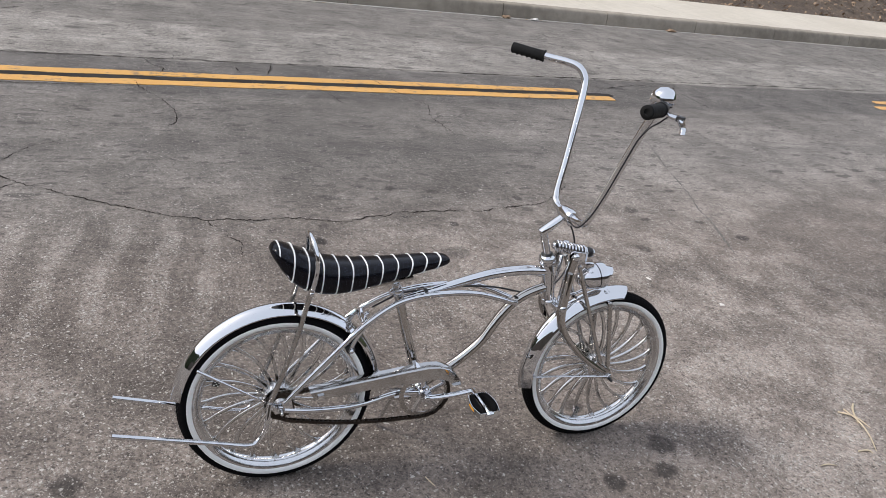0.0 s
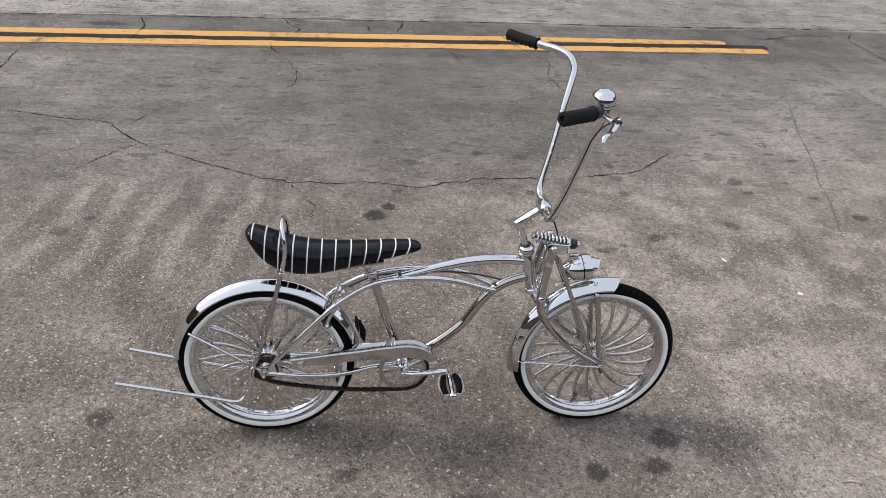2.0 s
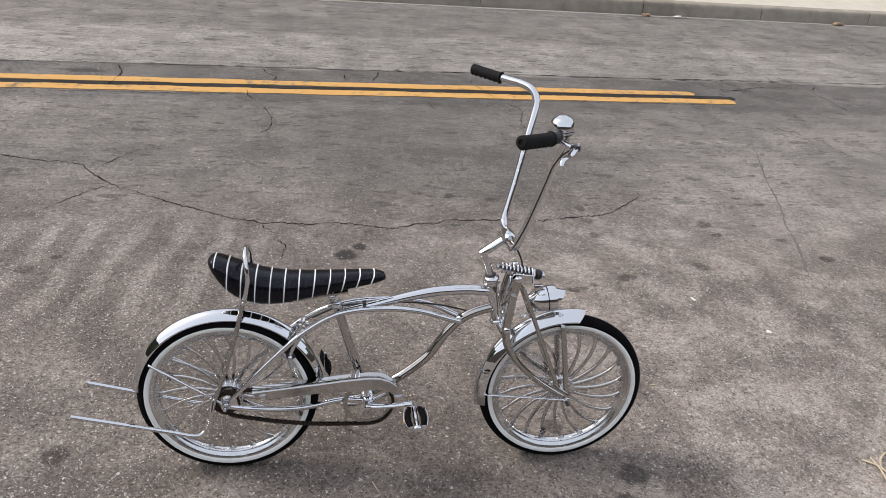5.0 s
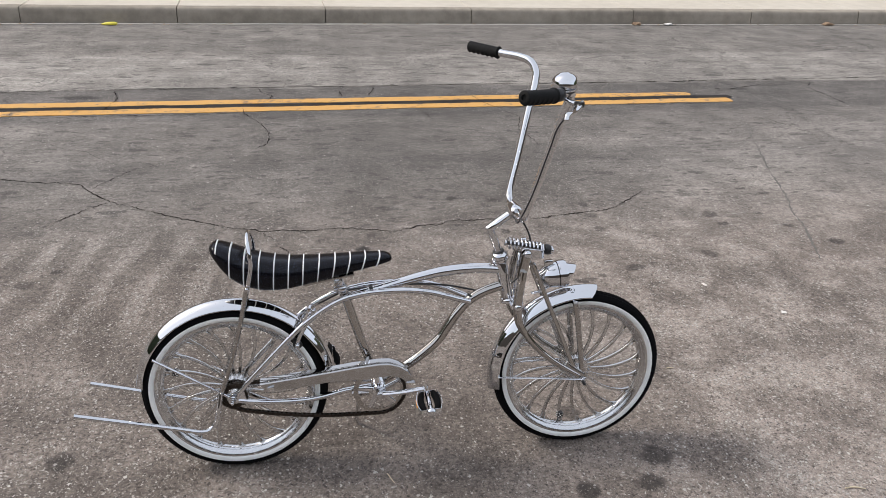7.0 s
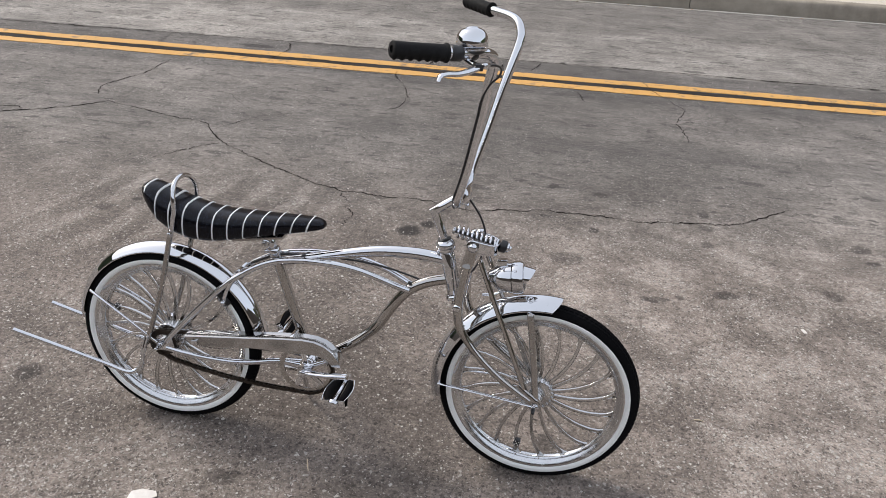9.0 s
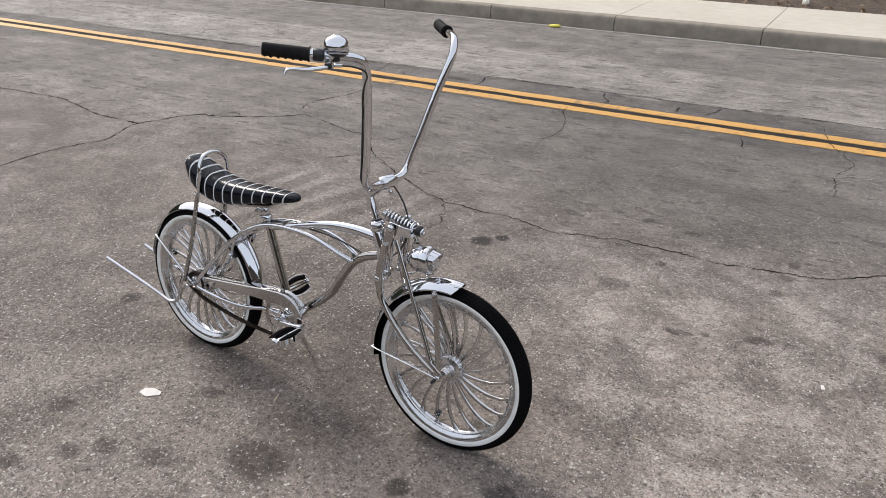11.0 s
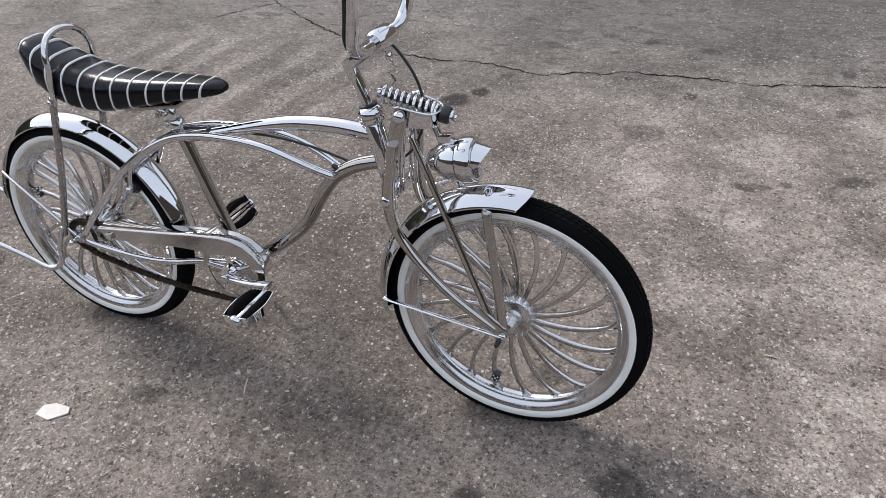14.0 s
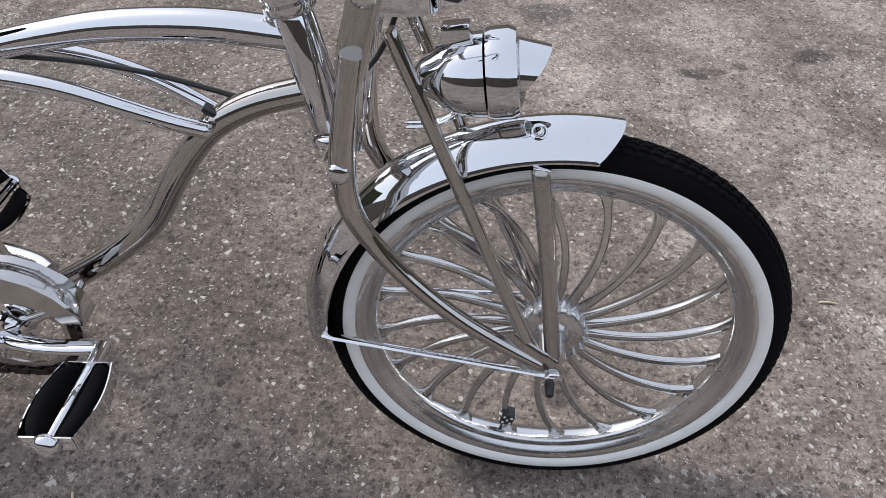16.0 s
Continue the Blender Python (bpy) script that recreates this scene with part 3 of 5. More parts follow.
def kerb_stone(u0, u1):
    b = bmesh.new()
    sections = []
    for u in np.linspace(u0 + 0.004, u1 - 0.004, 9):
        d = 0.004 * noise.noise((u * 2.0, 1.7, 0.0))
        section = [(0.0, -0.05), (0.012, 0.10), (0.022, KERB_HIGH - 0.022), (0.032, KERB_HIGH - 0.007), (0.050, KERB_HIGH), (KERB_WIDE, KERB_HIGH), (KERB_WIDE, -0.05)]
        sections.append([ROAD @ Vector((u, KERB_LINE + d + v, h + d)) for v, h in section])
    rings(b, sections)
    return tagged(part("kerb", b, KERB_FACE), "weathered grey concrete kerb stone beside the gutter", "kerb", "kerb stones", "structure")


stripe(-60.0, 60.0, KERB_LINE - 0.075, 0.062, "gutter_edge", KERB, "pale concrete edge of the gutter", 0.004, category="gutter", group="")
joints = [-60.0, -40.0, -30.0, -22.0, -16.0, -12.0, -9.8, -8.3, -6.8, -5.25, -3.74, -2.25, -0.75, 0.78, 2.40, 4.36, 5.90, 7.40, 8.9, 10.5, 13.0, 17.0, 22.0, 30.0, 42.0, 60.0]
for u0, u1 in zip(joints, joints[1:]):
    kerb_stone(u0, u1)

for u0, u1 in zip(joints, joints[1:]):
    b = block((u1 - u0 - 0.004, 1.62, 0.20), ROAD @ pose((u0 + u1) / 2, KERB_LINE + KERB_WIDE + 0.815, KERB_HIGH - 0.102), 0.004, 1)
    tagged(part("pavement", b, WALKWAY, smooth=False), "pale beige concrete pavement slab behind the kerb", "pavement", "pavement slabs", "structure")

b = bmesh.new()
grid = []
for i, u in enumerate(np.linspace(-60, 60, 240)):
    row = []
    for v in (0.0, 0.15, 0.4, 0.8, 1.3, 2.0, 3.0, 4.5, 6.5, 9.0, 12.0, 16.0):
        # beyond 2 m the slope is steepened, unseen, to darken chrome reflections
        lift = KERB_HIGH - 0.03 + 0.05 * min(v, 1) + 0.42 * max(0, v - 0.15) ** 0.9 + 0.45 * max(0, v - 2.0) + 0.05 * noise.noise((u * 1.7, v * 2.1, 3.0)) * min(1, v * 4) + 0.02 * noise.noise((u * 7, v * 6, 8.0))
        row.append(b.verts.new(ROAD @ Vector((u, KERB_LINE + KERB_WIDE + 1.63 + v, lift))))
    grid.append(row)
for p, q in zip(grid, grid[1:]):
    for k in range(len(p) - 1):
        b.faces.new((p[k], q[k], q[k + 1], p[k + 1]))
tagged(part("bank", b, DIRT), "bank of dry brown soil behind the pavement", "bank", kind="structure")

rng = random.Random(4)


def litter_mesh(count, box, size, lift=0.004, up=0.5):
    """Many small bent chips scattered over a stretch of road coordinates."""
    verts, faces = [], []
    for _ in range(count):
        u, v = rng.uniform(*box[0]), rng.uniform(*box[1])
        back = max(0.0, v - (KERB_LINE + KERB_WIDE + 1.63))
        z = lift + (KERB_HIGH - 0.03 + 0.05 * min(back, 1) + 0.42 * max(0, back - 0.15) ** 0.9 if back > 0 else 0.0)
        s = rng.uniform(*size)
        m = ROAD @ Matrix.Translation((u, v, z)) @ Euler((rng.uniform(-up, up), rng.uniform(-up, up), rng.uniform(0, 6.3))).to_matrix().to_4x4()
        n = len(verts)
        w = s * rng.uniform(0.25, 0.6)
        for p in ((-s, 0, 0.0), (-s * 0.3, -w, s * 0.22), (s * 0.4, -w * 0.9, s * 0.2), (s, 0, 0.02 * s), (s * 0.3, w, s * 0.25), (-s * 0.4, w * 0.9, s * 0.2)):
            verts.append(m @ Vector(p))
        faces += [(n, n + 1, n + 5), (n + 1, n + 2, n + 4, n + 5), (n + 2, n + 3, n + 4)]
    data = bpy.data.meshes.new("leaf_litter")
    data.from_pydata(verts, [], faces)
    return data


data = litter_mesh(5200, ((-9, 16), (KERB_LINE + KERB_WIDE + 1.66, KERB_LINE + KERB_WIDE + 4.4)), (0.015, 0.055), 0.03, 0.8)
data.materials.append(LEAF_BROWN)
tagged(new("leaf_litter", data), "dry brown leaves and twigs over the soil bank", "leaf litter", kind="stuff")
data = litter_mesh(420, ((-9, 14), (KERB_LINE - 0.10, KERB_LINE - 0.005)), (0.006, 0.022), 0.003, 0.4)
data.materials.append(LEAF_BROWN)
tagged(new("gutter_leaves", data), "thin line of dry leaf bits along the gutter", "leaf litter", kind="stuff")


def pebbles(name, count, box, size, material, label, seed):
    """Loose chips of stone lying on the road, as one piece of stuff."""
    r = random.Random(seed)
    shape = [(1, 0, 0.2), (0.3, 0.9, 0.15), (-0.8, 0.5, 0.2), (-0.7, -0.6, 0.15), (0.4, -0.9, 0.2), (0.1, 0.05, 0.75), (-0.15, -0.1, 0.65)]
    verts, faces = [], []
    for _ in range(count):
        x, y, s, turn = r.uniform(*box[0]), r.uniform(*box[1]), r.uniform(size[0], size[1]) ** 1.0, r.uniform(0, 6.3)
        n, c, d, squash = len(verts), math.cos(turn), math.sin(turn), r.uniform(0.5, 1.0)
        for px, py, pz in shape:
            px, py = px * s * r.uniform(0.8, 1.2), py * s * squash
            verts.append((x + c * px - d * py, y + d * px + c * py, pz * s * 0.8 - 0.001))
        faces += [(n, n + 1, n + 5), (n + 1, n + 2, n + 6, n + 5), (n + 2, n + 3, n + 6), (n + 3, n + 4, n + 6), (n + 4, n, n + 5, n + 6)]
    mesh = bpy.data.meshes.new(name)
    mesh.from_pydata(verts, [], faces)
    mesh.materials.append(material)
    return tagged(new(name, mesh), label, "gravel", kind="stuff")


pebbles("stone_chips", 9000, ((-1.6, 3.2), (-1.1, 2.4)), (0.0012, 0.0038), STONE, "tiny pale stone chips bedded in the asphalt", 3)
pebbles("loose_grit", 260, ((-1.6, 3.2), (-1.1, 2.4)), (0.0035, 0.0075), STONE, "few loose pale bits of gravel on the asphalt", 8)


def sheet(name, points, m, material, label, category, thick=0.0015):
    """A torn, slightly buckled flat scrap from its outline."""
    b = bmesh.new()
    top = [b.verts.new(m @ Vector((x, y, thick + 0.004 * abs(noise.noise((x * 40, y * 40, 2.0)))))) for x, y in points]
    low = [b.verts.new(m @ Vector((x, y, 0.0))) for x, y in points]
    b.faces.new(top)
    b.faces.new(low[::-1])
    for k in range(len(points)):
        q = (k + 1) % len(points)
        b.faces.new((low[k], low[q], top[q], top[k]))
    return tagged(part(name, b, material, smooth=False), label, category)


sheet("paper_scrap", [(-0.038, -0.008), (-0.004, -0.025), (0.036, -0.008), (0.031, 0.009), (-0.004, 0.022), (-0.030, 0.016)],
      pose(0.070, -0.307, 0.001, 0, 0, 20), PAPER, "torn off-white scrap of paper on the asphalt", "litter")


def twig(name, points, radius, label, material=STRAW):
    line = curve(points, 4)
    b = sweep(line, spread([radius, radius * 1.1, radius * 0.5], len(line)), 6)
    return tagged(part(name, b, material), label, "straw")


twig("dry_straw", [(2.12, -0.04, 0.004), (2.11, -0.12, 0.012), (2.09, -0.19, 0.008), (2.05, -0.26, 0.004)], 0.0025, "pale dry straw stalk on the asphalt")
twig("dry_straw", [(2.19, -0.02, 0.004), (2.14, -0.06, 0.014), (2.11, -0.12, 0.004)], 0.0035, "pale dry straw blade on the asphalt")
twig("dry_straw", [(2.08, -0.05, 0.004), (2.12, -0.09, 0.010), (2.14, -0.15, 0.004)], 0.0030, "pale dry straw blade on the asphalt")
twig("dry_straw", [(1.98, -0.245, 0.003), (2.02, -0.25, 0.004), (2.03, -0.265, 0.003)], 0.0030, "short bit of dry straw on the asphalt")
twig("dry_straw", [(1.77, -0.28, 0.003), (1.80, -0.28, 0.004), (1.83, -0.29, 0.003)], 0.0022, "short bit of dry straw on the asphalt")
twig("dry_straw", [(0.425, -0.085, 0.003), (0.433, -0.106, 0.004), (0.442, -0.125, 0.003)], 0.0018, "short bit of dry straw on the asphalt")
twig("dry_straw", [(1.475, 0.357, 0.003), (1.49, 0.357, 0.004), (1.503, 0.356, 0.003)], 0.0018, "short bit of dry straw on the asphalt")
sheet("paper_scrap", [(-0.013, -0.008), (0.010, -0.010), (0.014, 0.004), (-0.004, 0.011)], pose(2.134, 0.703, 0.001), PAPER, "small white scrap on the asphalt", "litter")
sheet("paper_scrap", [(-0.013, -0.005), (0.012, -0.006), (0.014, 0.004), (-0.012, 0.006)], pose(1.902, 0.956, 0.001, 0, 0, 112), PAPER, "narrow white scrap on the asphalt", "litter")


def crumple(name, at, size, material, label):
    b = bmesh.new()
    bmesh.ops.create_icosphere(b, subdivisions=2, radius=1.0)
    for v in b.verts:
        k = 0.75 + 0.5 * noise.noise(v.co * 1.9 + Vector(at))
        v.co = Vector((v.co.x * size[0] * k, v.co.y * size[1] * k, max(-0.2, v.co.z * k + 0.3) * size[2])) + Vector(at)
    return tagged(part(name, b, material), label, "litter")


crumple("crushed_can", (-1.85, 6.62, 0.006), (0.09, 0.03, 0.025), LEMON, "crushed yellow wrapper lying in the gutter")
crumple("dry_leaf_heap", (3.90, 7.05, 0.004), (0.07, 0.04, 0.03), LEAF_BROWN, "small heap of dry leaves in the gutter")
crumple("paper_cup", (4.30, 7.07, 0.006), (0.07, 0.03, 0.02), PAPER, "crumpled white paper lying in the gutter")
crumple("dry_leaf_heap", (6.46, 7.23, 0.004), (0.09, 0.04, 0.03), LEAF_BROWN, "small heap of dry leaves in the gutter")
crumple("paper_ball", (0.36, 8.72, 0.20), (0.05, 0.05, 0.06), PAPER, "crumpled white paper on the soil bank")

# unseen screens added to close the place behind the camera and at the road's ends, dark in the chrome
for u0, u1, v, high in ((-60, 60, -10.0, 3.9),):
    b = block((u1 - u0, 0.30, high), ROAD @ pose((u0 + u1) / 2, v, high / 2), 0.02, 1)
    tagged(part("screen_south", b, NEAR_SCREEN, smooth=False), "unseen plain brown wall added along the near side of the street", "wall", "walls beside the street", "structure")
# flat dark slabs added out of view, so chrome mirrors a dark horizon
for x in (-46.0, 46.0):
    b = block((0.40, 40.0, 12.0), ROAD @ pose(x, 2.0, 6.0), 0.02, 1)
    tagged(part("backdrop", b, END_SCREEN, smooth=False), "unseen dark screen added far along the road", "backdrop", kind="structure")


# ---- the bicycle ----
# its own frame: x forward from the rear axle, y to its left, z up in its plane; it leans on its stand
BIKE = pose(0.0, 0.010, 0.0, -4.5, 0, 0)
AXLE, BASE = 0.258, 1.009
bicycle = new("lowrider_bicycle")
bicycle.matrix_basis = BIKE
bicycle.empty_display_size = 0.2
tagged(bicycle, "chrome lowrider bicycle with whitewall tyres and striped banana seat", "bicycle")


def both(name, points, radius, material, parent, steps=6, sides=12, flat=1.0):
    """A tube and its mirror image on the other side."""
    for line in (points, mirrored(points)):
        path = curve(line, steps)
        r = spread(radius, len(path)) if isinstance(radius, (list, tuple)) else radius
        part(name, sweep(path, r, sides, flat=flat), material, parent)


def tube(name, points, radius, material, parent, steps=6, sides=14, label=""):
    path = curve(points, steps)
    r = spread(radius, len(path)) if isinstance(radius, (list, tuple)) else radius
    return part(name, sweep(path, r, sides), material, parent, label)


# --- wheels, built round their own hub ---
HUB_TURN = pose(0, 0, 0, 90, 0, 0)      # turns a body's z axis to the bicycle's right side


def tyre_mesh():
    """A round tyre with block rows between grooves; each row is notched a little out of step with the next."""
    side = [(0.2105, 0.0120, 0), (0.2145, 0.0165, 0), (0.2167, 0.0195, 0), (0.2256, 0.0238, 0), (0.2345, 0.0246, 0), (0.2400, 0.0244, 0), (0.2455, 0.0228, 0),
            (0.2492, 0.0204, 1), (0.2510, 0.0188, 1), (0.2490, 0.0182, 0), (0.2496, 0.0168, 0), (0.2532, 0.0160, 2), (0.2551, 0.0108, 2), (0.2530, 0.0102, 0), (0.2532, 0.0090, 0),
            (0.2568, 0.0084, 3), (0.2576, 0.0036, 3), (0.2554, 0.0031, 0), (0.2554, 0.0022, 0), (0.2580, 0.0018, 4)]
    profile = side + [(r, -h, row) for r, h, row in reversed(side)]
    b, seg = bmesh.new(), 480
    loops = []
    for r, h, row in profile:
        loop = []
        for k in range(seg):
            q = r - (0.0022 if row and (k + row) % 4 == 0 else 0.0)
            loop.append(HUB_TURN @ Vector((q * math.cos(2 * math.pi * k / seg), q * math.sin(2 * math.pi * k / seg), h)))
        loops.append(loop)
    rings(b, loops, closed=True)
    return b


def wheel(centre, front):
    rim = bmesh.new()
    rim_side = [(0.1968, 0.0), (0.1975, 0.0090), (0.1998, 0.0118), (0.2030, 0.0128), (0.2062, 0.0150), (0.2095, 0.0188), (0.2160, 0.0216), (0.2192, 0.0226), (0.2206, 0.0222), (0.2208, 0.0190), (0.2110, 0.0140)]
    profile = rim_side + [(0.208, 0.0)] + [(r, -h) for r, h in reversed(rim_side[1:])]
    turned(profile, 128, HUB_TURN, closed=True, bm=rim)
    ob = part("wheel", rim, ALLOY, bicycle, "turned aluminium rim")
    ob.matrix_basis = Matrix.Translation(centre)
    tyre = part("tyre", tyre_mesh(), RUBBER, ob, "black tyre with a fine block tread")
    for side in (1, -1):
        white = turned([(0.2202, 0.0196 * side), (0.2208, 0.0218 * side), (0.2256, 0.0247 * side), (0.2335, 0.0256 * side), (0.2345, 0.0250 * side), (0.2300, 0.0225 * side), (0.2200, 0.0180 * side)], 128, HUB_TURN, closed=True)
        part("whitewall", white, WHITE_RUBBER, ob, "white sidewall band")
    # one swept blade, then nineteen more on the same mesh
    path, radii = [], []
    for k in range(15):
        s = k / 14
        r = 0.034 + (0.2030 - 0.034) * s
        a = -radians(15) * (s ** 1.8)      # bends towards the front below the axle, as seen from the right
        path.append((r * math.cos(a), 0.0, -r * math.sin(a)))
        radii.append(0.0046 - 0.0005 * math.sin(s * math.pi) + (0.0092 * max(0, (s - 0.82) / 0.18) ** 2.4))
    blade = bmesh.new()
    loops = []
    for k, p in enumerate(path):
        p = Vector(p)
        way = (Vector(path[min(k + 1, 14)]) - Vector(path[max(k - 1, 0)])).normalized()
        side = Vector((-way.z, 0, way.x))
        side = side.lerp(Vector((-p.z, 0, p.x)).normalized(), max(0.0, (k - 8) / 6))      # the foot lies along the rim
        w, depth = radii[k], 0.0046 - 0.0004 * k / 14
        loops.append([p + side * (w * c) + Vector((0, depth * d, 0)) for c, d in ((1, 0), (1, 0.62), (0.92, 0.94), (0.80, 1.0), (0.66, 0.70), (-0.66, 0.70), (-0.80, 1.0), (-0.92, 0.94), (-1, 0.62), (-1, 0), (-1, -0.62), (-0.92, -0.94), (-0.80, -1.0), (-0.66, -0.70), (0.66, -0.70), (0.80, -1.0), (0.92, -0.94), (1, -0.62))])
    rings(blade, loops)
    first = part("spoke", blade, CAST, ob)
    offset = 5.0 if front else 13.0
    first.matrix_basis = pose(0, 0, 0, 0, offset, 0)
    for k in range(1, 20):
        again(first, "spoke", ob, pose(0, 0, 0, 0, offset + 18.0 * k, 0))
    screw = part("screw", turned([(0.0018, 0.0), (0.0018, 0.0016), (0.0010, 0.0021)], 8, HUB_TURN @ pose(0.2006, 0, 0.0114)), STEEL, ob)
    screw.matrix_basis = pose(0, 0, 0, 0, offset - 13.0, 0)
    for k in range(1, 20):
        again(screw, "screw", ob, pose(0, 0, 0, 0, offset - 13.0 + 18.0 * k, 0))
    # hub
    wide = 0.013 if front else 0.020
    hub = turned([(0.010, -wide), (0.036, -wide), (0.0405, -wide + 0.002), (0.0420, -wide + 0.005), (0.0420, wide - 0.005), (0.0405, wide - 0.002), (0.036, wide), (0.010, wide)], 56, HUB_TURN)
    hub_ob = part("hub", hub, ALLOY, ob, "turned aluminium hub disc")
    # a small boss where each spoke meets the hub
    boss = part("boss", turned([(0.0026, -wide - 0.004), (0.0032, -wide - 0.003), (0.0032, wide + 0.003), (0.0026, wide + 0.004)], 10, pose(0.0395, 0, 0) @ HUB_TURN), ALLOY, hub_ob)
    boss.matrix_basis = pose(0, 0, 0, 0, offset, 0)
    for k in range(1, 20):
        again(boss, "boss", hub_ob, pose(0, 0, 0, 0, offset + 18.0 * k, 0))
    for side in (1, -1):
        barrel = turned([(0.022, (wide - 0.001) * side), (0.019, (wide + 0.004) * side), (0.0160, (wide + 0.010) * side), (0.0150, 0.046 * side), (0.0138, 0.050 * side), (0.0085, 0.051 * side)], 28, HUB_TURN)
        part("hub_barrel", barrel, ALLOY, ob)
    axle = turned([(0.0045, -0.078), (0.0045, 0.078)], 12, HUB_TURN)
    part("axle", axle, STEEL, ob)
    # valve with a chequered die as its cap
    angle = radians(258 if front else 160)
    at = Vector((math.cos(angle) * 0.197, 0.0, math.sin(angle) * 0.197))
    inward = -at.normalized()
    stem = rod(at, at + inward * 0.020, 0.003, sides=10)
    valve = part("valve", stem, BLACK, ob, "black valve stem")
    m = along(at + inward * 0.027, at + inward * 0.05)
    part("valve_cap", block((0.017, 0.017, 0.018), m, 0.0018), BLACK, valve, "black dice valve cap with white dots")
    dots = bmesh.new()
    for axis_turn in range(4):
        side_m = m @ pose(0, 0, 0, 0, 0, 90 * axis_turn)
        for dx, dz in ((-0.0046, -0.005), (0.0046, 0.005), (-0.0046, 0.005), (0.0046, -0.005), (0, 0)):
            turned([(0.0019, 0.0), (0.0016, 0.0006)], 8, side_m @ pose(dx, -0.0085, dz, 90, 0, 0), bm=dots)
    part("dot", dots, WHITE_PLASTIC, valve)
    return ob


rear_wheel = wheel((0.003, -0.002, AXLE), False)
wheel((BASE - 0.0015, 0.017, AXLE - 0.0025), True)

# --- frame ---
frame_part = tube("frame", [(0.745, 0, 0.600), (0.674, 0, 0.604), (0.592, 0, 0.598), (0.524, 0, 0.584), (0.455, 0, 0.565), (0.399, 0, 0.549), (0.315, 0, 0.528)],
                  [0.0150, 0.0150, 0.0145, 0.0135, 0.0125, 0.0120, 0.0115], CHROME, bicycle, label="chrome cantilever frame, top tube")
tube("down_tube", [(0.762, 0, 0.550), (0.708, 0, 0.532), (0.664, 0, 0.505), (0.635, 0, 0.472), (0.609, 0, 0.432), (0.583, 0, 0.388), (0.549, 0, 0.352), (0.506, 0, 0.316), (0.455, 0, 0.281), (0.405, 0, 0.250)], 0.0140, DARK_CHROME, frame_part)
tube("seat_tube", [(0.304, 0, 0.566), (0.350, 0, 0.415), (0.405, 0, 0.250)], 0.0135, DARK_CHROME, frame_part)
both("twin_tube", [(0.661, -0.017, 0.509), (0.632, -0.024, 0.520), (0.596, -0.029, 0.534), (0.544, -0.030, 0.549), (0.489, -0.030, 0.556), (0.434, -0.029, 0.556), (0.378, -0.028, 0.552), (0.323, -0.028, 0.541),
                   (0.281, -0.032, 0.525), (0.239, -0.038, 0.500), (0.195, -0.044, 0.467), (0.151, -0.048, 0.424), (0.106, -0.050, 0.375), (0.059, -0.051, 0.322), (0.012, -0.052, 0.268)], 0.0082, CHROME, frame_part, 4)
both("chain_stay", [(0.012, -0.052, 0.246), (0.060, -0.050, 0.238), (0.120, -0.047, 0.232), (0.190, -0.043, 0.230), (0.250, -0.038, 0.236), (0.310, -0.030, 0.247), (0.385, -0.018, 0.250)], 0.0080, CHROME, frame_part, 4)
part("head_tube", turned([(0.0165, 0), (0.0178, 0.004), (0.0178, 0.110), (0.0165, 0.113)], 28, along((0.775, 0, 0.512), (0.7483, 0, 0.622))), CHROME, frame_part)
part("bottom_bracket", rod((0.405, -0.036, 0.250), (0.405, 0.036, 0.250), 0.0225, sides=28), CHROME, frame_part)
for y in (-0.052, 0.052):
    part("dropout", block((0.050, 0.005, 0.034), pose(0.008, y, 0.257, 0, -12, 0), 0.002), CHROME, frame_part)
part("bridge", rod((0.215, -0.042, 0.478), (0.215, 0.042, 0.478), 0.006), CHROME, frame_part)
part("gusset", rod((0.660, -0.022, 0.508), (0.660, 0.022, 0.508), 0.0070), CHROME, frame_part)
headset = bmesh.new()
axis_low, axis_top = Vector((0.775, 0, 0.512)), Vector((0.7483, 0, 0.622))
up = (axis_top - axis_low).normalized()
lower_cup = turned([(0.019, -0.014), (0.0225, -0.012), (0.0225, -0.004), (0.0195, 0.0)], 32, along(axis_low, axis_top))
turned([(0.0195, 0.0), (0.0235, 0.004), (0.0235, 0.010), (0.020, 0.012), (0.020, 0.015), (0.0240, 0.017), (0.0240, 0.024), (0.019, 0.028), (0.017, 0.030)], 32, along(axis_top, axis_top + up), bm=headset)
headset_ob = part("headset", headset, CHROME, bicycle)
part("headset_cup", lower_cup, CHROME, headset_ob)
part("seal", turned([(0.0150, 0.029), (0.0165, 0.030), (0.0165, 0.034), (0.0145, 0.035)], 28, along(axis_top, axis_top + up)), BLACK, headset_ob)

# --- fenders ---
def fender(centre, radius, start, end, half=0.031, drop=0.021, sweep_back=0.0):
    """A rolled steel mudguard from one angle to another; 0 degrees points forward."""
    b, count = bmesh.new(), 72
    loops = []
    for k in range(count + 1):
        s = k / count
        tip = min(1.0, 0.72 + 6.0 * min(s if not sweep_back else 1.0, 1 - s))
        loop = []
        for wall in (0, 1):
            cross = range(-10, 11) if wall == 0 else range(10, -11, -1)
            for q in cross:
                f = abs(q / 10)
                a = radians(start + (end - start) * s + sweep_back * f ** 2.6 * (1 - s) ** 9)
                y = half * q / 10 * tip
                rise = 0.012 - drop * f ** 2.0 - wall * 0.0014 + (0.0012 if f == 1.0 and wall == 0 else 0.0)
                r = radius + rise - 0.006
                loop.append((centre[0] + r * math.cos(a), y, centre[2] + r * math.sin(a)))
        loops.append(loop)
    rings(b, loops)
    return b


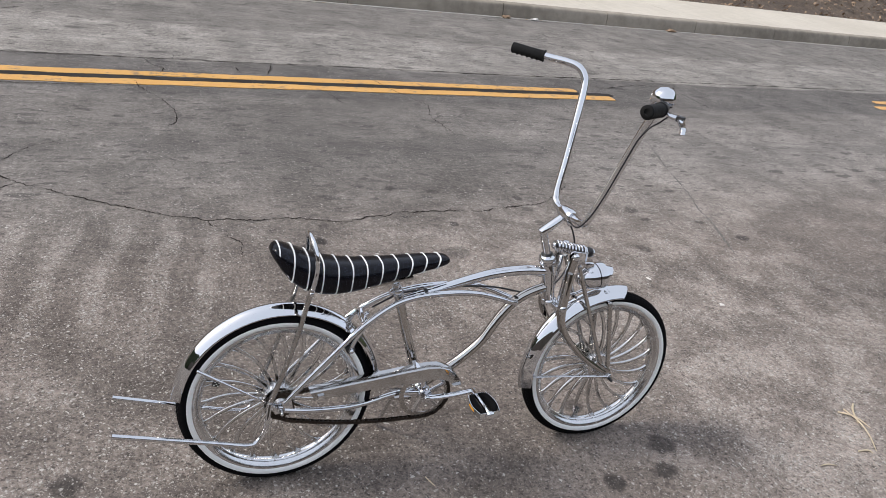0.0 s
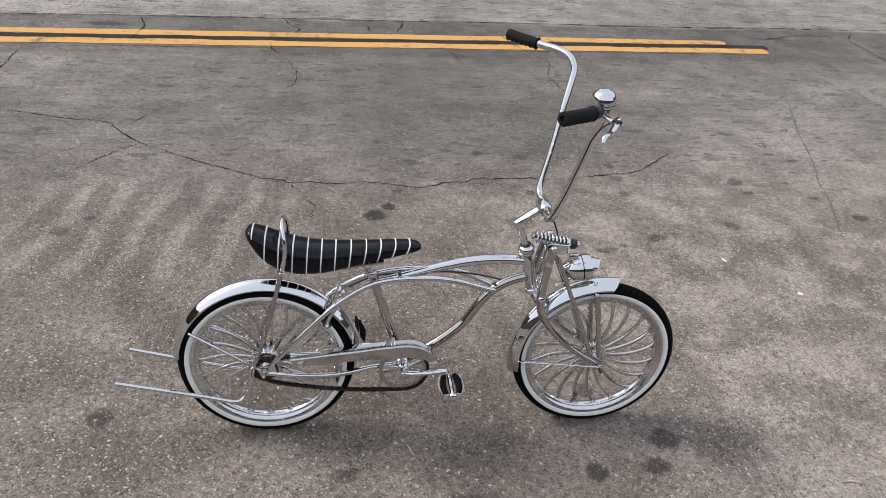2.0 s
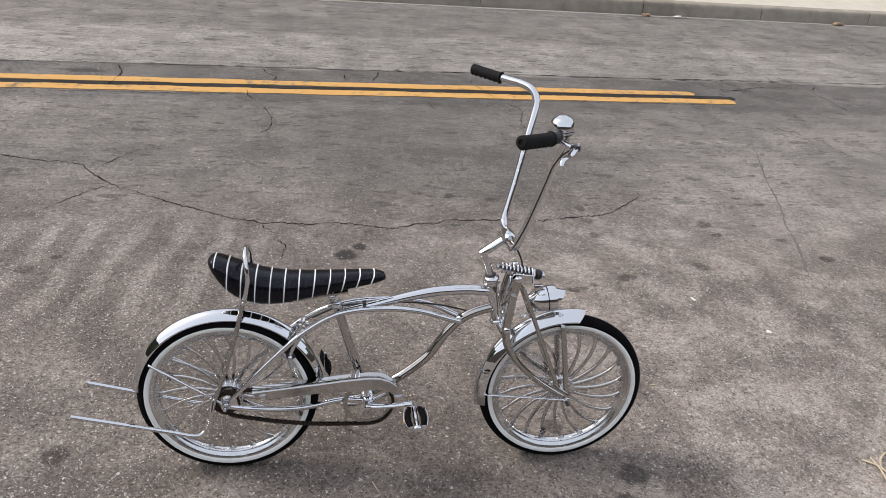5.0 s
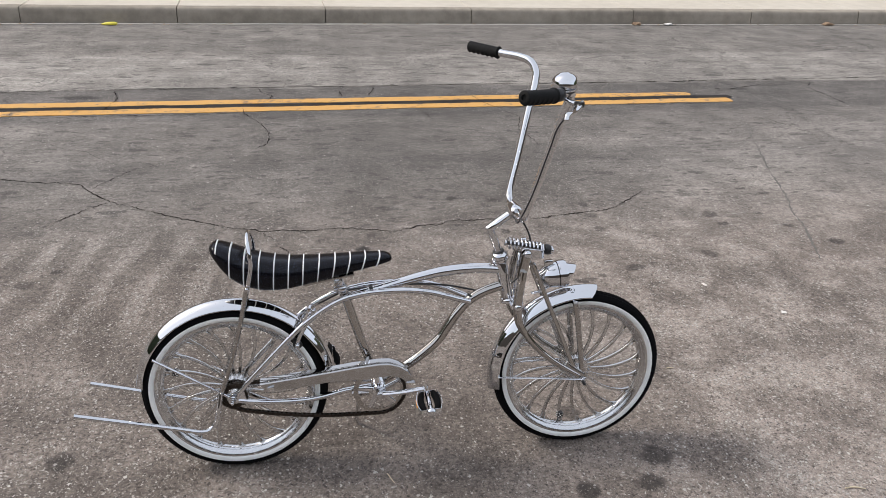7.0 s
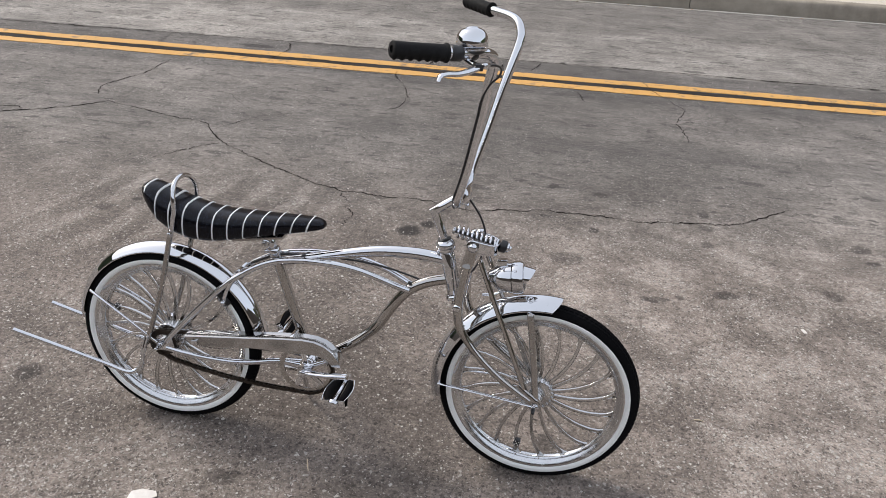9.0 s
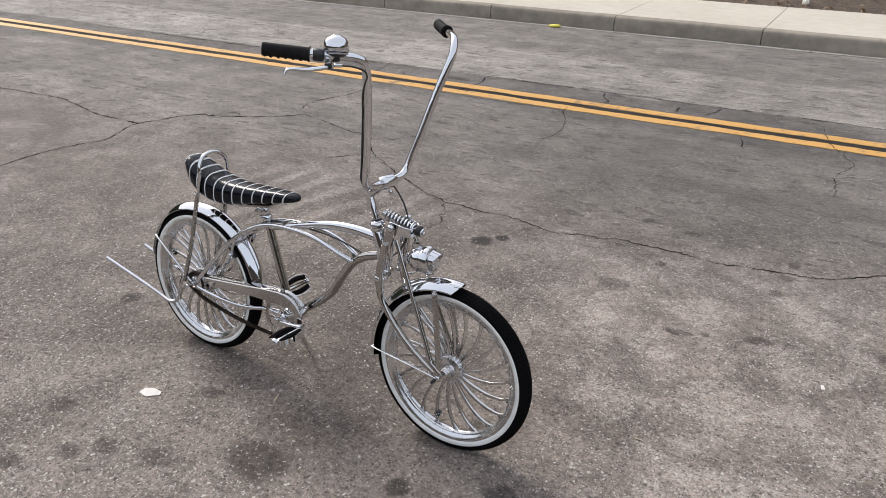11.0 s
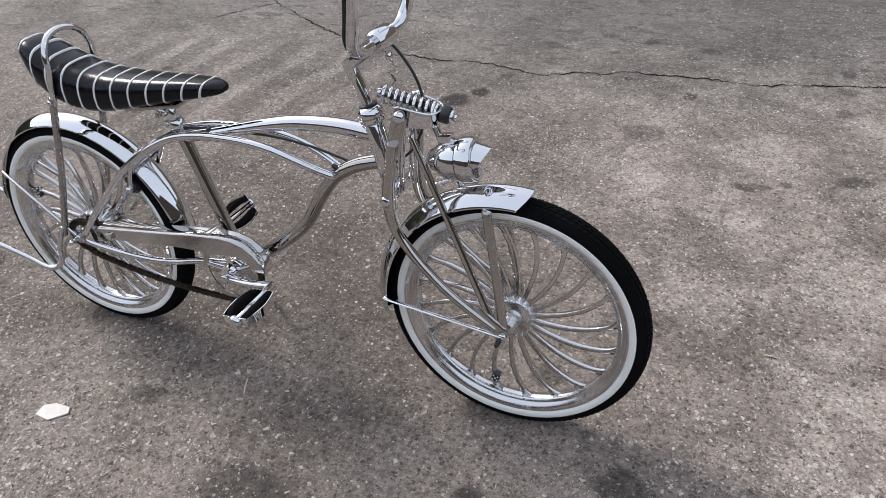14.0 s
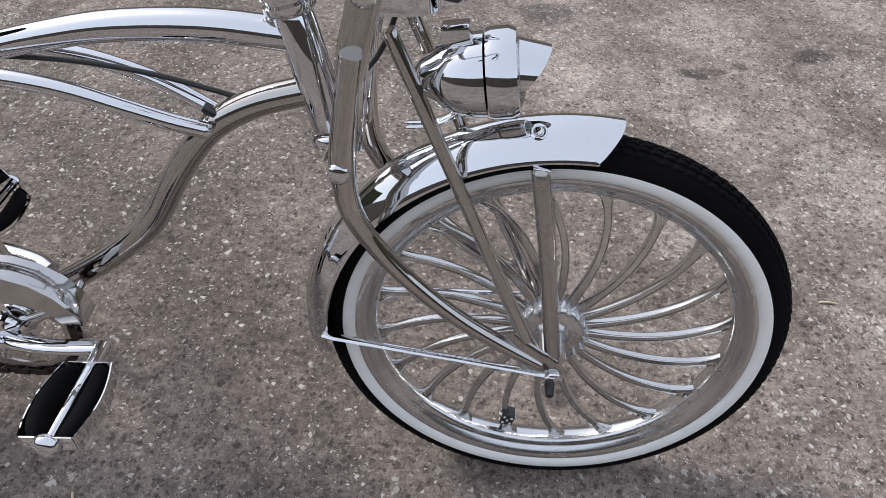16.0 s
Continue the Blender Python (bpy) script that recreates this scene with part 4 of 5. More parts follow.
rear_fender = part("rear_fender", fender((0.009, 0, AXLE + 0.001), 0.2715, 4, 176), CHROME, bicycle, "polished chrome rear mudguard")
front_fender = part("front_fender", fender((BASE - 0.001, 0, AXLE + 0.003), 0.272, 83.2, 191, 0.0335, 0.029, 4.2), CHROME, bicycle, "polished chrome front mudguard")
for y in (-1, 1):
    part("fender_stay", rod((-0.208, 0.039 * y, 0.379), (-0.010, 0.060 * y, 0.262), 0.0042), CHROME, rear_fender)
    part("fender_stay", sweep([(0.756, 0.037 * y, 0.265), (0.768, 0.040 * y, 0.265), (0.900, 0.052 * y, 0.262), (1.004, 0.062 * y, 0.259)], 0.0050, 10, flat=0.45), CHROME, front_fender)
    part("fender_strut", sweep(curve([(0.969, 0.036 * y, 0.500), (0.971, 0.039 * y, 0.489), (0.985, 0.044 * y, 0.410), (1.004, 0.052 * y, 0.290), (1.0075, 0.056 * y, 0.258)], 6), 0.0086, 14, flat=0.7), STEEL, front_fender, "plain steel strut")
    part("strut_clip", block((0.017, 0.008, 0.011), pose(0.969, 0.0360 * y, 0.499, 0, 6, 0), 0.002), CHROME, front_fender)
part("rivet", turned([(0.0078, -0.001), (0.0078, 0.0010), (0.0066, 0.0018), (0.0050, 0.0010), (0.0042, 0.0012), (0.0036, 0.0024), (0.0020, 0.0026)], 24, along((0.964, -0.0165, 0.5292), (0.955, -0.065, 0.600))), CHROME, front_fender)

# --- springer fork ---
fork = bmesh.new()
steer_low = axis_low - up * 0.014
rod(steer_low + Vector((0, 0, 0.0)), axis_low, 0.014, bm=fork)
block((0.024, 0.112, 0.018), pose(0.788, 0, 0.500, 0, -13.6, 0), 0.006, bm=fork)
fork_ob = part("springer_fork", fork, CHROME, bicycle, "chrome springer fork crown")
for y in (-1, 1):
    leg = curve([(0.805, 0.053 * y, 0.608), (0.799, 0.057 * y, 0.562), (0.794, 0.060 * y, 0.510), (0.799, 0.061 * y, 0.460), (0.819, 0.061 * y, 0.420), (0.852, 0.061 * y, 0.378),
                 (0.900, 0.061 * y, 0.332), (0.950, 0.061 * y, 0.296), (0.992, 0.061 * y, 0.270)], 5)
    part("fork_leg", sweep(leg, spread([0.0112, 0.0122, 0.0142, 0.0128, 0.0114, 0.0110, 0.0108, 0.0106, 0.0085], len(leg)), 14, flat=0.85), DARK_CHROME, fork_ob)
    part("crown_bolt", turned([(0.0105, 0), (0.0110, 0.003), (0.0100, 0.011), (0.0070, 0.013)], 10, along((0.793, 0.062 * y, 0.503), (0.793, 0.100 * y, 0.507))), CHROME, fork_ob)
    rod_line = curve([(0.836, 0.040 * y, 0.624), (0.842, 0.042 * y, 0.608), (0.910, 0.047 * y, 0.450), (0.975, 0.054 * y, 0.300), (0.988, 0.056 * y, 0.272)], 5)
    part("fork_rod", sweep(rod_line, spread([0.0060, 0.0066, 0.0066, 0.0078, 0.0110], len(rod_line)), 12), DARK_CHROME, fork_ob)
    part("rocker", sweep(curve([(0.958, 0.058 * y, 0.306), (0.972, 0.060 * y, 0.290), (0.988, 0.061 * y, 0.275), (1.004, 0.061 * y, 0.262), (1.016, 0.060 * y, 0.256)], 4), spread([0.0080, 0.0135, 0.0170, 0.0170, 0.0110], 17), 14, flat=0.28, up=(0, 1, 0)), STEEL, fork_ob)
    part("upright", sweep(curve([(0.801, 0.047 * y, 0.585), (0.806, 0.0445 * y, 0.610), (0.811, 0.0425 * y, 0.632), (0.8155, 0.0410 * y, 0.652), (0.8170, 0.0405 * y, 0.666)], 5), spread([0.0130, 0.0138, 0.0138, 0.0140, 0.0070], 21), 14, flat=0.24, up=(0, 1, 0)), DARK_CHROME, fork_ob)
    part("inner_leg", rod((0.800, 0.024 * y, 0.500), (0.812, 0.024 * y, 0.634), 0.0065), CHROME, fork_ob)
    part("axle_nut", hexagon((BASE, 0.062 * y, AXLE), (0, y, 0), 0.019, 0.010), CHROME, fork_ob)
    part("link_bolt", hexagon((1.005, 0.064 * y, 0.256), (0, y, 0), 0.016, 0.009), CHROME, fork_ob)
    part("bolt_end", rod((1.005, 0.073 * y, 0.256), (1.005, 0.092 * y, 0.2555), 0.0058, 0.0042, 12), BLACK, fork_ob, "black rubber bolt cap")
    part("pivot_bolt", turned([(0.0110, 0), (0.0110, 0.004), (0.0085, 0.007), (0.0040, 0.0085)], 24, along((0.8160, 0.0435 * y, 0.6545), (0.8160, 0.09 * y, 0.6545))), CHROME, fork_ob)

fork_ob.location.y = 0.008
front_fender.location.y = 0.005

spring_from, spring_to = Vector((0.768, 0, 0.674)), Vector((0.863, 0, 0.655))
line = (spring_to - spring_from).normalized()
lift = Vector((0, 1, 0)).cross(line) * -1
turns, coil = 8.5, []
for k in range(int(turns * 16) + 1):
    a = 2 * math.pi * k / 16
    s = k / (turns * 16)
    coil.append(spring_from + (spring_to - spring_from) * s + 0.0142 * (math.cos(a) * Vector((0, 1, 0)) + math.sin(a) * lift))
part("spring", sweep(coil, 0.0033, 10), CHROME, fork_ob, "chrome coil spring")
part("spring_rod", rod(spring_from - line * 0.004, spring_to + line * 0.030, 0.0055), BLACK, fork_ob)
part("spring_nut", hexagon(spring_from - line * 0.010, line, 0.018, 0.008), CHROME, fork_ob)
part("spring_seat", turned([(0.008, 0), (0.0150, 0.002), (0.0150, 0.006), (0.012, 0.008)], 28, along(spring_to, spring_to + line)), CHROME, fork_ob)
part("bumper", turned([(0.013, 0), (0.0155, 0.003), (0.0150, 0.014), (0.012, 0.017)], 28, along(spring_to + line * 0.0125, spring_to + line * 0.02)), BLACK, fork_ob, "black rubber bumper")
part("washer", turned([(0.006, 0), (0.0118, 0.0005), (0.0124, 0.002), (0.0118, 0.0045), (0.006, 0.005)], 28, along(spring_to + line * 0.0295, spring_to + line * 0.04)), CHROME, fork_ob)
part("lock_nut", hexagon(spring_to + line * 0.0345, line, 0.0135, 0.006), CHROME, fork_ob)
# a horseshoe of polished plate round the spring, its rim rolled outwards
yoke = bmesh.new()
plan = [(0.7985, 0.0345, 0.6575, 0.6490), (0.8005, 0.0355, 0.6635, 0.6440), (0.8045, 0.0360, 0.6680, 0.6395), (0.8100, 0.0362, 0.6700, 0.6360), (0.8180, 0.0358, 0.6690, 0.6340), (0.8300, 0.0345, 0.6665, 0.6335),
        (0.8440, 0.0325, 0.6638, 0.6335), (0.8560, 0.0298, 0.6615, 0.6335), (0.8640, 0.0262, 0.6602, 0.6338), (0.8695, 0.0210, 0.6596, 0.6342), (0.8730, 0.0140, 0.6592, 0.6346), (0.8748, 0.0060, 0.6590, 0.6350)]
plan = [(x, -y, top, low) for x, y, top, low in plan] + [(x, y, top, low) for x, y, top, low in reversed(plan)]
loops = []
for k, (x, y, top, low) in enumerate(plan):
    x0, y0 = plan[max(k - 1, 0)][:2]
    x1, y1 = plan[min(k + 1, len(plan) - 1)][:2]
    away = Vector((y1 - y0, x0 - x1, 0)).normalized()
    loops.append([Vector((x, y, z)) + away * d for d, z in ((0.0, low), (0.0, top - 0.0050), (0.0012, top - 0.0030), (0.0014, top - 0.0012), (0.0006, top), (-0.0016, top + 0.0004), (-0.0036, top - 0.0006), (-0.0044, top - 0.0026), (-0.0036, top - 0.0046), (-0.0024, top - 0.0056), (-0.0024, low))])
rings(yoke, loops)
part("spring_yoke", yoke, CHROME, fork_ob, "polished chrome yoke round the spring")
part("cable_stop", turned([(0.0085, 0), (0.0098, 0.002), (0.0098, 0.008), (0.0070, 0.011)], 18, along((0.822, 0.0325, 0.664), (0.819, 0.0325, 0.690))), CHROME, fork_ob)

# --- stem and handlebar ---
stem = bmesh.new()
sweep([(0.7425, 0, 0.645), (0.738, 0, 0.660), (0.725, 0, 0.693), (0.7125, 0, 0.7225), (0.740, 0, 0.7430), (0.765, 0, 0.7615)], [0.0122, 0.0124, 0.0135, 0.0162, 0.0140, 0.0135], 18, bm=stem, flat=0.85)
turned([(0.0155, -0.031), (0.0185, -0.026), (0.0202, -0.016), (0.0202, 0.016), (0.0185, 0.026), (0.0155, 0.031)], 32, pose(0.778, -0.004, 0.774, 90, 0, 0), bm=stem)
hexagon((0.788, -0.004, 0.752), (0.3, 0, -1), 0.013, 0.012, bm=stem)
part("stem", stem, CHROME, bicycle, "chrome gooseneck stem")
LEFT_BAR = [(0.777, -0.004, 0.774), (0.778, 0.035, 0.775), (0.780, 0.064, 0.781), (0.783, 0.083, 0.802), (0.806, 0.106, 0.890), (0.832, 0.134, 1.000), (0.856, 0.163, 1.094), (0.857, 0.176, 1.125),
            (0.845, 0.196, 1.146), (0.820, 0.226, 1.154), (0.781, 0.264, 1.157), (0.702, 0.334, 1.167)]
RIGHT_BAR = [(0.777, -0.004, 0.774), (0.778, -0.056, 0.774), (0.779, -0.087, 0.780), (0.782, -0.106, 0.802), (0.8025, -0.129, 0.890), (0.8245, -0.155, 1.000), (0.839, -0.178, 1.080), (0.844, -0.190, 1.110),
             (0.843, -0.206, 1.130), (0.825, -0.243, 1.141), (0.783, -0.295, 1.145), (0.692, -0.366, 1.154)]
bar_path = [p for p in reversed(curve(LEFT_BAR, 6))][:-1] + curve(RIGHT_BAR, 6)
handlebar = part("handlebar", sweep(bar_path, 0.0110, 16), CHROME, bicycle, "tall chrome ape-hanger handlebar")
for ends in (LEFT_BAR[-2:], RIGHT_BAR[-2:]):
    a, c = Vector(ends[0]), Vector(ends[1])
    a = a.lerp(c, 0.12)
    way = (c - a).normalized()
    c = c + way * 0.006
    across_grip = way.cross(Vector((0, 0, 1))).normalized()
    upright = across_grip.cross(way)
    loops = []
    for k in range(57):
        s = k / 56
        bumps = 0.0030 * max(0.0, math.sin(s * 2 * math.pi * 6.5)) if 0.06 < s < 0.96 else 0.0
        base = 0.0180 if s < 0.035 else 0.0155 - 0.0005 * math.sin(s * math.pi)
        base *= (0.88 if s > 0.985 else 1.0)
        loop = []
        for q in range(24):
            t = 2 * math.pi * q / 24
            low = max(0.0, -math.sin(t)) ** 1.5
            r = base + bumps * low + 0.0004 * math.sin(q * math.pi) * (1 - low)
            loop.append(a.lerp(c, s) + Vector((0, 0, -0.0008)) + across_grip * (r * math.cos(t)) + upright * (r * math.sin(t)))
        loops.append(loop)
    loops.append([c + (p - c) * 0.52 for p in loops[-1]])
    loops.append([p - way * 0.004 for p in loops[-1]])
    grip_mesh = bmesh.new()
    rings(grip_mesh, loops)
    part("grip", grip_mesh, GRIP, handlebar, "black rubber grip with finger ridges")

BELL = pose(0.811, -0.258, 1.149, -8, -6, 0)
bell = turned([(0.010, 0.0), (0.0262, 0.002), (0.0292, 0.004), (0.0298, 0.012), (0.0293, 0.020), (0.0272, 0.027), (0.0226, 0.033), (0.0160, 0.0368), (0.0118, 0.0380), (0.0112, 0.0392), (0.0060, 0.0402), (0.0008, 0.0405)], 44, BELL)
bell_ob = part("bell", bell, CHROME, bicycle, "shiny chrome dome bell")
part("bell_base", turned([(0.016, -0.010), (0.0235, -0.006), (0.0250, -0.001), (0.0200, 0.001)], 28, BELL), BLACK, bell_ob, "dark bell mechanism under the dome")
part("bell_rim", turned([(0.0262, -0.004), (0.0284, -0.002), (0.0284, 0.0), (0.0262, 0.001)], 32, BELL), CHROME, bell_ob)
part("bell_clamp", rod((0.817, -0.250, 1.142), (0.803, -0.268, 1.143), 0.0148), BLACK, bell_ob)
part("bell_lever", block((0.032, 0.012, 0.006), pose(0.789, -0.284, 1.154, 0, 8, 40), 0.002), BLACK, bell_ob)
part("bell_lever_tip", rod((0.779, -0.292, 1.151), (0.772, -0.299, 1.154), 0.005), CHROME, bell_ob)

lever_path = curve([(0.832, -0.306, 1.126), (0.820, -0.328, 1.122), (0.804, -0.354, 1.120), (0.789, -0.376, 1.122), (0.780, -0.387, 1.120), (0.777, -0.392, 1.111)], 5)
lever = sweep(lever_path, spread([0.0090, 0.0090, 0.0082, 0.0072, 0.0068, 0.0058], len(lever_path)), 12, flat=0.6)
lever_ob = part("brake_lever", lever, CHROME, bicycle, "polished brake lever")
part("lever_clamp", rod((0.797, -0.282, 1.1435), (0.776, -0.300, 1.1455), 0.0150), BLACK, lever_ob, "black lever clamp beside the grip")
part("lever_body", sweep([(0.803, -0.276, 1.134), (0.818, -0.292, 1.128), (0.834, -0.304, 1.126)], [0.0075, 0.0085, 0.0090], 12, flat=0.7), CHROME, lever_ob)
part("lever_pivot", block((0.016, 0.019, 0.013), pose(0.831, -0.308, 1.127, 0, 0, 32), 0.003), BLACK, lever_ob)
part("adjuster", rod((0.839, -0.298, 1.128), (0.847, -0.280, 1.127), 0.0046), CHROME, lever_ob)
tube("brake_cable", [(0.846, -0.284, 1.127), (0.858, -0.252, 1.122), (0.864, -0.220, 1.110), (0.858, -0.202, 1.092), (0.842, -0.190, 1.074), (0.8255, -0.1775, 1.040), (0.8180, -0.1665, 1.000), (0.8070, -0.1535, 0.945), (0.7960, -0.1405, 0.890), (0.7855, -0.1285, 0.845), (0.7735, -0.114, 0.802), (0.7700, -0.084, 0.768), (0.7720, -0.050, 0.760), (0.7820, 0.012, 0.766)], 0.0021, BLACK, lever_ob, label="black brake cable")
tube("brake_cable", [(0.782, 0.012, 0.766), (0.800, 0.016, 0.745), (0.822, 0.018, 0.712), (0.836, 0.018, 0.674), (0.836, 0.020, 0.630), (0.818, 0.016, 0.580), (0.786, 0.010, 0.548), (0.752, 0.012, 0.534), (0.712, 0.014, 0.520)], 0.0026, BLACK, lever_ob)

tube("brake_cable", [(0.712, 0.014, 0.520), (0.664, 0.012, 0.534), (0.600, 0.010, 0.549), (0.520, 0.008, 0.557), (0.420, 0.006, 0.554), (0.320, 0.004, 0.546), (0.240, 0.002, 0.510)], 0.0026, BLACK, lever_ob)
part("cable_clip", turned([(0.0128, -0.005), (0.0134, -0.003), (0.0134, 0.003), (0.0128, 0.005)], 20, along((0.388, 0.0, 0.5465), (0.455, 0.0, 0.566))), BLACK, lever_ob)
part("cable_clip", block((0.014, 0.010, 0.006), pose(0.664, -0.006, 0.523, 0, 30, 0), 0.002), BLACK, lever_ob)

# --- headlight ---
light_m = along((0.857, -0.004, 0.570), (0.955, -0.004, 0.585))
lamp = part("headlight", turned([(0.004, -0.006), (0.012, -0.003), (0.0190, 0.004), (0.0225, 0.012), (0.0290, 0.020), (0.0345, 0.032), (0.0370, 0.046), (0.0375, 0.0575), (0.0345, 0.0580)], 48, light_m), CHROME, bicycle, "chrome bullet headlight with a visor")
part("trim_ring", turned([(0.0350, 0.0590), (0.0392, 0.0596), (0.0402, 0.0640), (0.0400, 0.0790), (0.0375, 0.0850), (0.0330, 0.0860)], 48, light_m), CHROME, lamp)
part("lens", turned([(0.0335, 0.0850), (0.0260, 0.0890), (0.012, 0.0920), (0.001, 0.0930)], 36, light_m), GLASS, lamp, "clear glass lens")
visor = bmesh.new()
loops = []
for k in range(25):
    a = radians(-14 + 208 * k / 24)
    mid = max(0.0, math.sin((k / 24) * math.pi))
    reach_out = 0.001 + 0.027 * mid ** 0.9
    c, d = math.cos(a), math.sin(a)
    loops.append([light_m @ Vector((0.0315 * c, 0.0310 * d, 0.082)), light_m @ Vector((0.0262 * c, 0.0225 * d - 0.002, 0.086 + reach_out)),
                  light_m @ Vector((0.0250 * c, 0.0213 * d - 0.002, 0.086 + reach_out)), light_m @ Vector((0.0300 * c, 0.0295 * d, 0.082))])
rings(visor, loops)
part("visor", visor, CHROME, lamp)
part("switch", block((0.020, 0.014, 0.024), light_m @ pose(0, 0.040, 0.036), 0.002), CHROME, lamp)
part("clamp_band", block((0.012, 0.006, 0.022), light_m @ pose(0, -0.0405, 0.071), 0.001), STEEL, lamp)
part("lamp_bracket", sweep(curve([(0.908, 0, 0.548), (0.890, 0, 0.536), (0.868, 0, 0.524), (0.845, 0, 0.520)], 5), 0.0065, 12, flat=0.5), CHROME, lamp)

# --- banana seat ---
SEAT = [(-0.038, 0.690, 0.682, 0.024), (-0.034, 0.696, 0.672, 0.052), (-0.024, 0.700, 0.658, 0.076), (-0.008, 0.698, 0.633, 0.094), (0.012, 0.691, 0.609, 0.106), (0.035, 0.682, 0.592, 0.112),
        (0.060, 0.672, 0.580, 0.115), (0.100, 0.660, 0.570, 0.114), (0.140, 0.653, 0.570, 0.110), (0.180, 0.650, 0.575, 0.104), (0.240, 0.651, 0.589, 0.092), (0.300, 0.654, 0.604, 0.079),
        (0.360, 0.658, 0.618, 0.066), (0.395, 0.659, 0.626, 0.058), (0.415, 0.659, 0.631, 0.051), (0.430, 0.657, 0.635, 0.042), (0.438, 0.653, 0.638, 0.032), (0.442, 0.647, 0.641, 0.016)]
seat_x = [r[0] for r in SEAT]


def seat_section(x, grow=0.0):
    top, low, wide = (float(np.interp(x, seat_x, [r[k] for r in SEAT])) for k in (1, 2, 3))
    top, low, half = top + grow, low - grow, wide / 2 + grow
    ring_points = []
    for k in range(28):
        a = 2 * math.pi * k / 28
        c, d = math.cos(a), math.sin(a)
        y = half * math.copysign(abs(c) ** 0.62, c)
        split = low + (top - low) * 0.48
        z = split + (top - split) * abs(d) ** 0.80 if d >= 0 else split - (split - low) * abs(d) ** 0.45
        if d < 0:
            y *= 1.0 - 0.12 * abs(d)
        ring_points.append((x, y, z))
    return ring_points


fine_x = sorted(set([float(v) for v in np.linspace(-0.038, 0.442, 70)] + [-0.037, 0.434, 0.438, 0.4405]))
seat_mesh = bmesh.new()
rings(seat_mesh, [seat_section(x) for x in fine_x])
seat = part("seat", seat_mesh, VINYL, bicycle, "black glitter vinyl banana seat")
for x in [-0.023, 0.013, 0.050, 0.088, 0.127, 0.165, 0.203, 0.243, 0.283, 0.321, 0.359, 0.396]:
    b = bmesh.new()
    lean_back = []
    for dx in (-0.0022, -0.0012, 0.0012, 0.0022):
        grow = 0.0016 if abs(dx) < 0.002 else -0.0012
        lean_back.append([(px + (0.06 + 0.36 * max(0.0, (x - 0.20) / 0.25)) * (pz - 0.62), py, pz) for px, py, pz in seat_section(x + dx, grow)])
    rings(b, lean_back)
    part("stripe", b, PIPING, seat)
part("seat_pan", block((0.14, 0.050, 0.008), pose(0.270, 0, 0.592, 0, -11, 0), 0.003), STEEL, seat)
post = bmesh.new()
rod((0.306, 0, 0.555), (0.294, 0, 0.600), 0.0115, bm=post)
post_ob = part("seat_post", post, CHROME, bicycle)
part("seat_clamp", rod((0.292, -0.024, 0.585), (0.292, 0.024, 0.585), 0.0100), CHROME, post_ob)
part("seat_bolt", hexagon((0.290, -0.022, 0.584), (0, -1, 0), 0.014, 0.009), STEEL, post_ob)
part("collar", turned([(0.0150, 0), (0.0165, 0.003), (0.0165, 0.016), (0.0150, 0.019)], 24, along((0.309, 0, 0.545), (0.304, 0, 0.563))), CHROME, post_ob)
part("collar_bolt", rod((0.288, -0.014, 0.556), (0.288, 0.014, 0.556), 0.0055), CHROME, post_ob)

# --- sissy bar and the two tail rods ---
arch = [(0.070, -0.059, 0.654), (0.069, -0.058, 0.679), (0.066, -0.050, 0.700), (0.062, -0.032, 0.716), (0.060, 0.0, 0.723)]
loop_path = curve([(0.058, -0.062, 0.585), (0.066, -0.062, 0.625)] + arch + [(x, -y, z) for x, y, z in reversed(arch[:-1])] + [(0.066, 0.062, 0.625), (0.058, 0.062, 0.585)], 6)
sissy = part("sissy_bar", sweep(loop_path, 0.0062, 14), CHROME, bicycle, "chrome hoop behind the seat")
for y in (-1, 1):
    leg = curve([(-0.036, 0.068 * y, 0.262), (-0.014, 0.067 * y, 0.325), (0.010, 0.066 * y, 0.400), (0.034, 0.065 * y, 0.490), (0.052, 0.063 * y, 0.570), (0.060, 0.063 * y, 0.602)], 5)
    part("leg", sweep(leg, 0.0080, 14, flat=0.85), STEEL, sissy, "dull steel leg")
    part("leg_bolt", hexagon((0.058, 0.068 * y, 0.592), (0, y, 0), 0.012, 0.006), CHROME, sissy)
    base = -0.088 if y < 0 else 0.062
    tail = -0.110 if y < 0 else 0.053
    tail_path = curve([(-0.030, base * 0.86, 0.285), (-0.038, base, 0.240), (-0.046, base, 0.206), (-0.060, base * 1.02, 0.186), (-0.084, (base + tail) / 2, 0.181), (-0.150, (base * 2 + tail) / 3, 0.193), (-0.290, (base + tail * 2) / 3, 0.230), (-0.404, tail, 0.261)], 6)
    part("tail_rod", sweep(tail_path, 0.0064, 14), CHROME, bicycle, "thin chrome tail rod")

# --- chain, sprockets, guard, cranks and pedals ---
def sprocket(centre, radius, teeth, thick, inner):
    b, count = bmesh.new(), teeth * 4
    loops = []
    for h, grow in ((-thick / 2, 0), (thick / 2, 0)):
        loops.append([(centre[0] + (radius + 0.0032 * (0.5 - 0.5 * math.cos(2 * math.pi * k / 4))) * math.cos(2 * math.pi * k / count), centre[1] + h,
                       centre[2] + (radius + 0.0032 * (0.5 - 0.5 * math.cos(2 * math.pi * k / 4))) * math.sin(2 * math.pi * k / count)) for k in range(count)])
    for h in (thick / 2, -thick / 2):
        loops.append([(centre[0] + inner * math.cos(2 * math.pi * k / count), centre[1] + h, centre[2] + inner * math.sin(2 * math.pi * k / count)) for k in range(count)])
    rings(b, loops, closed=True)
    return b


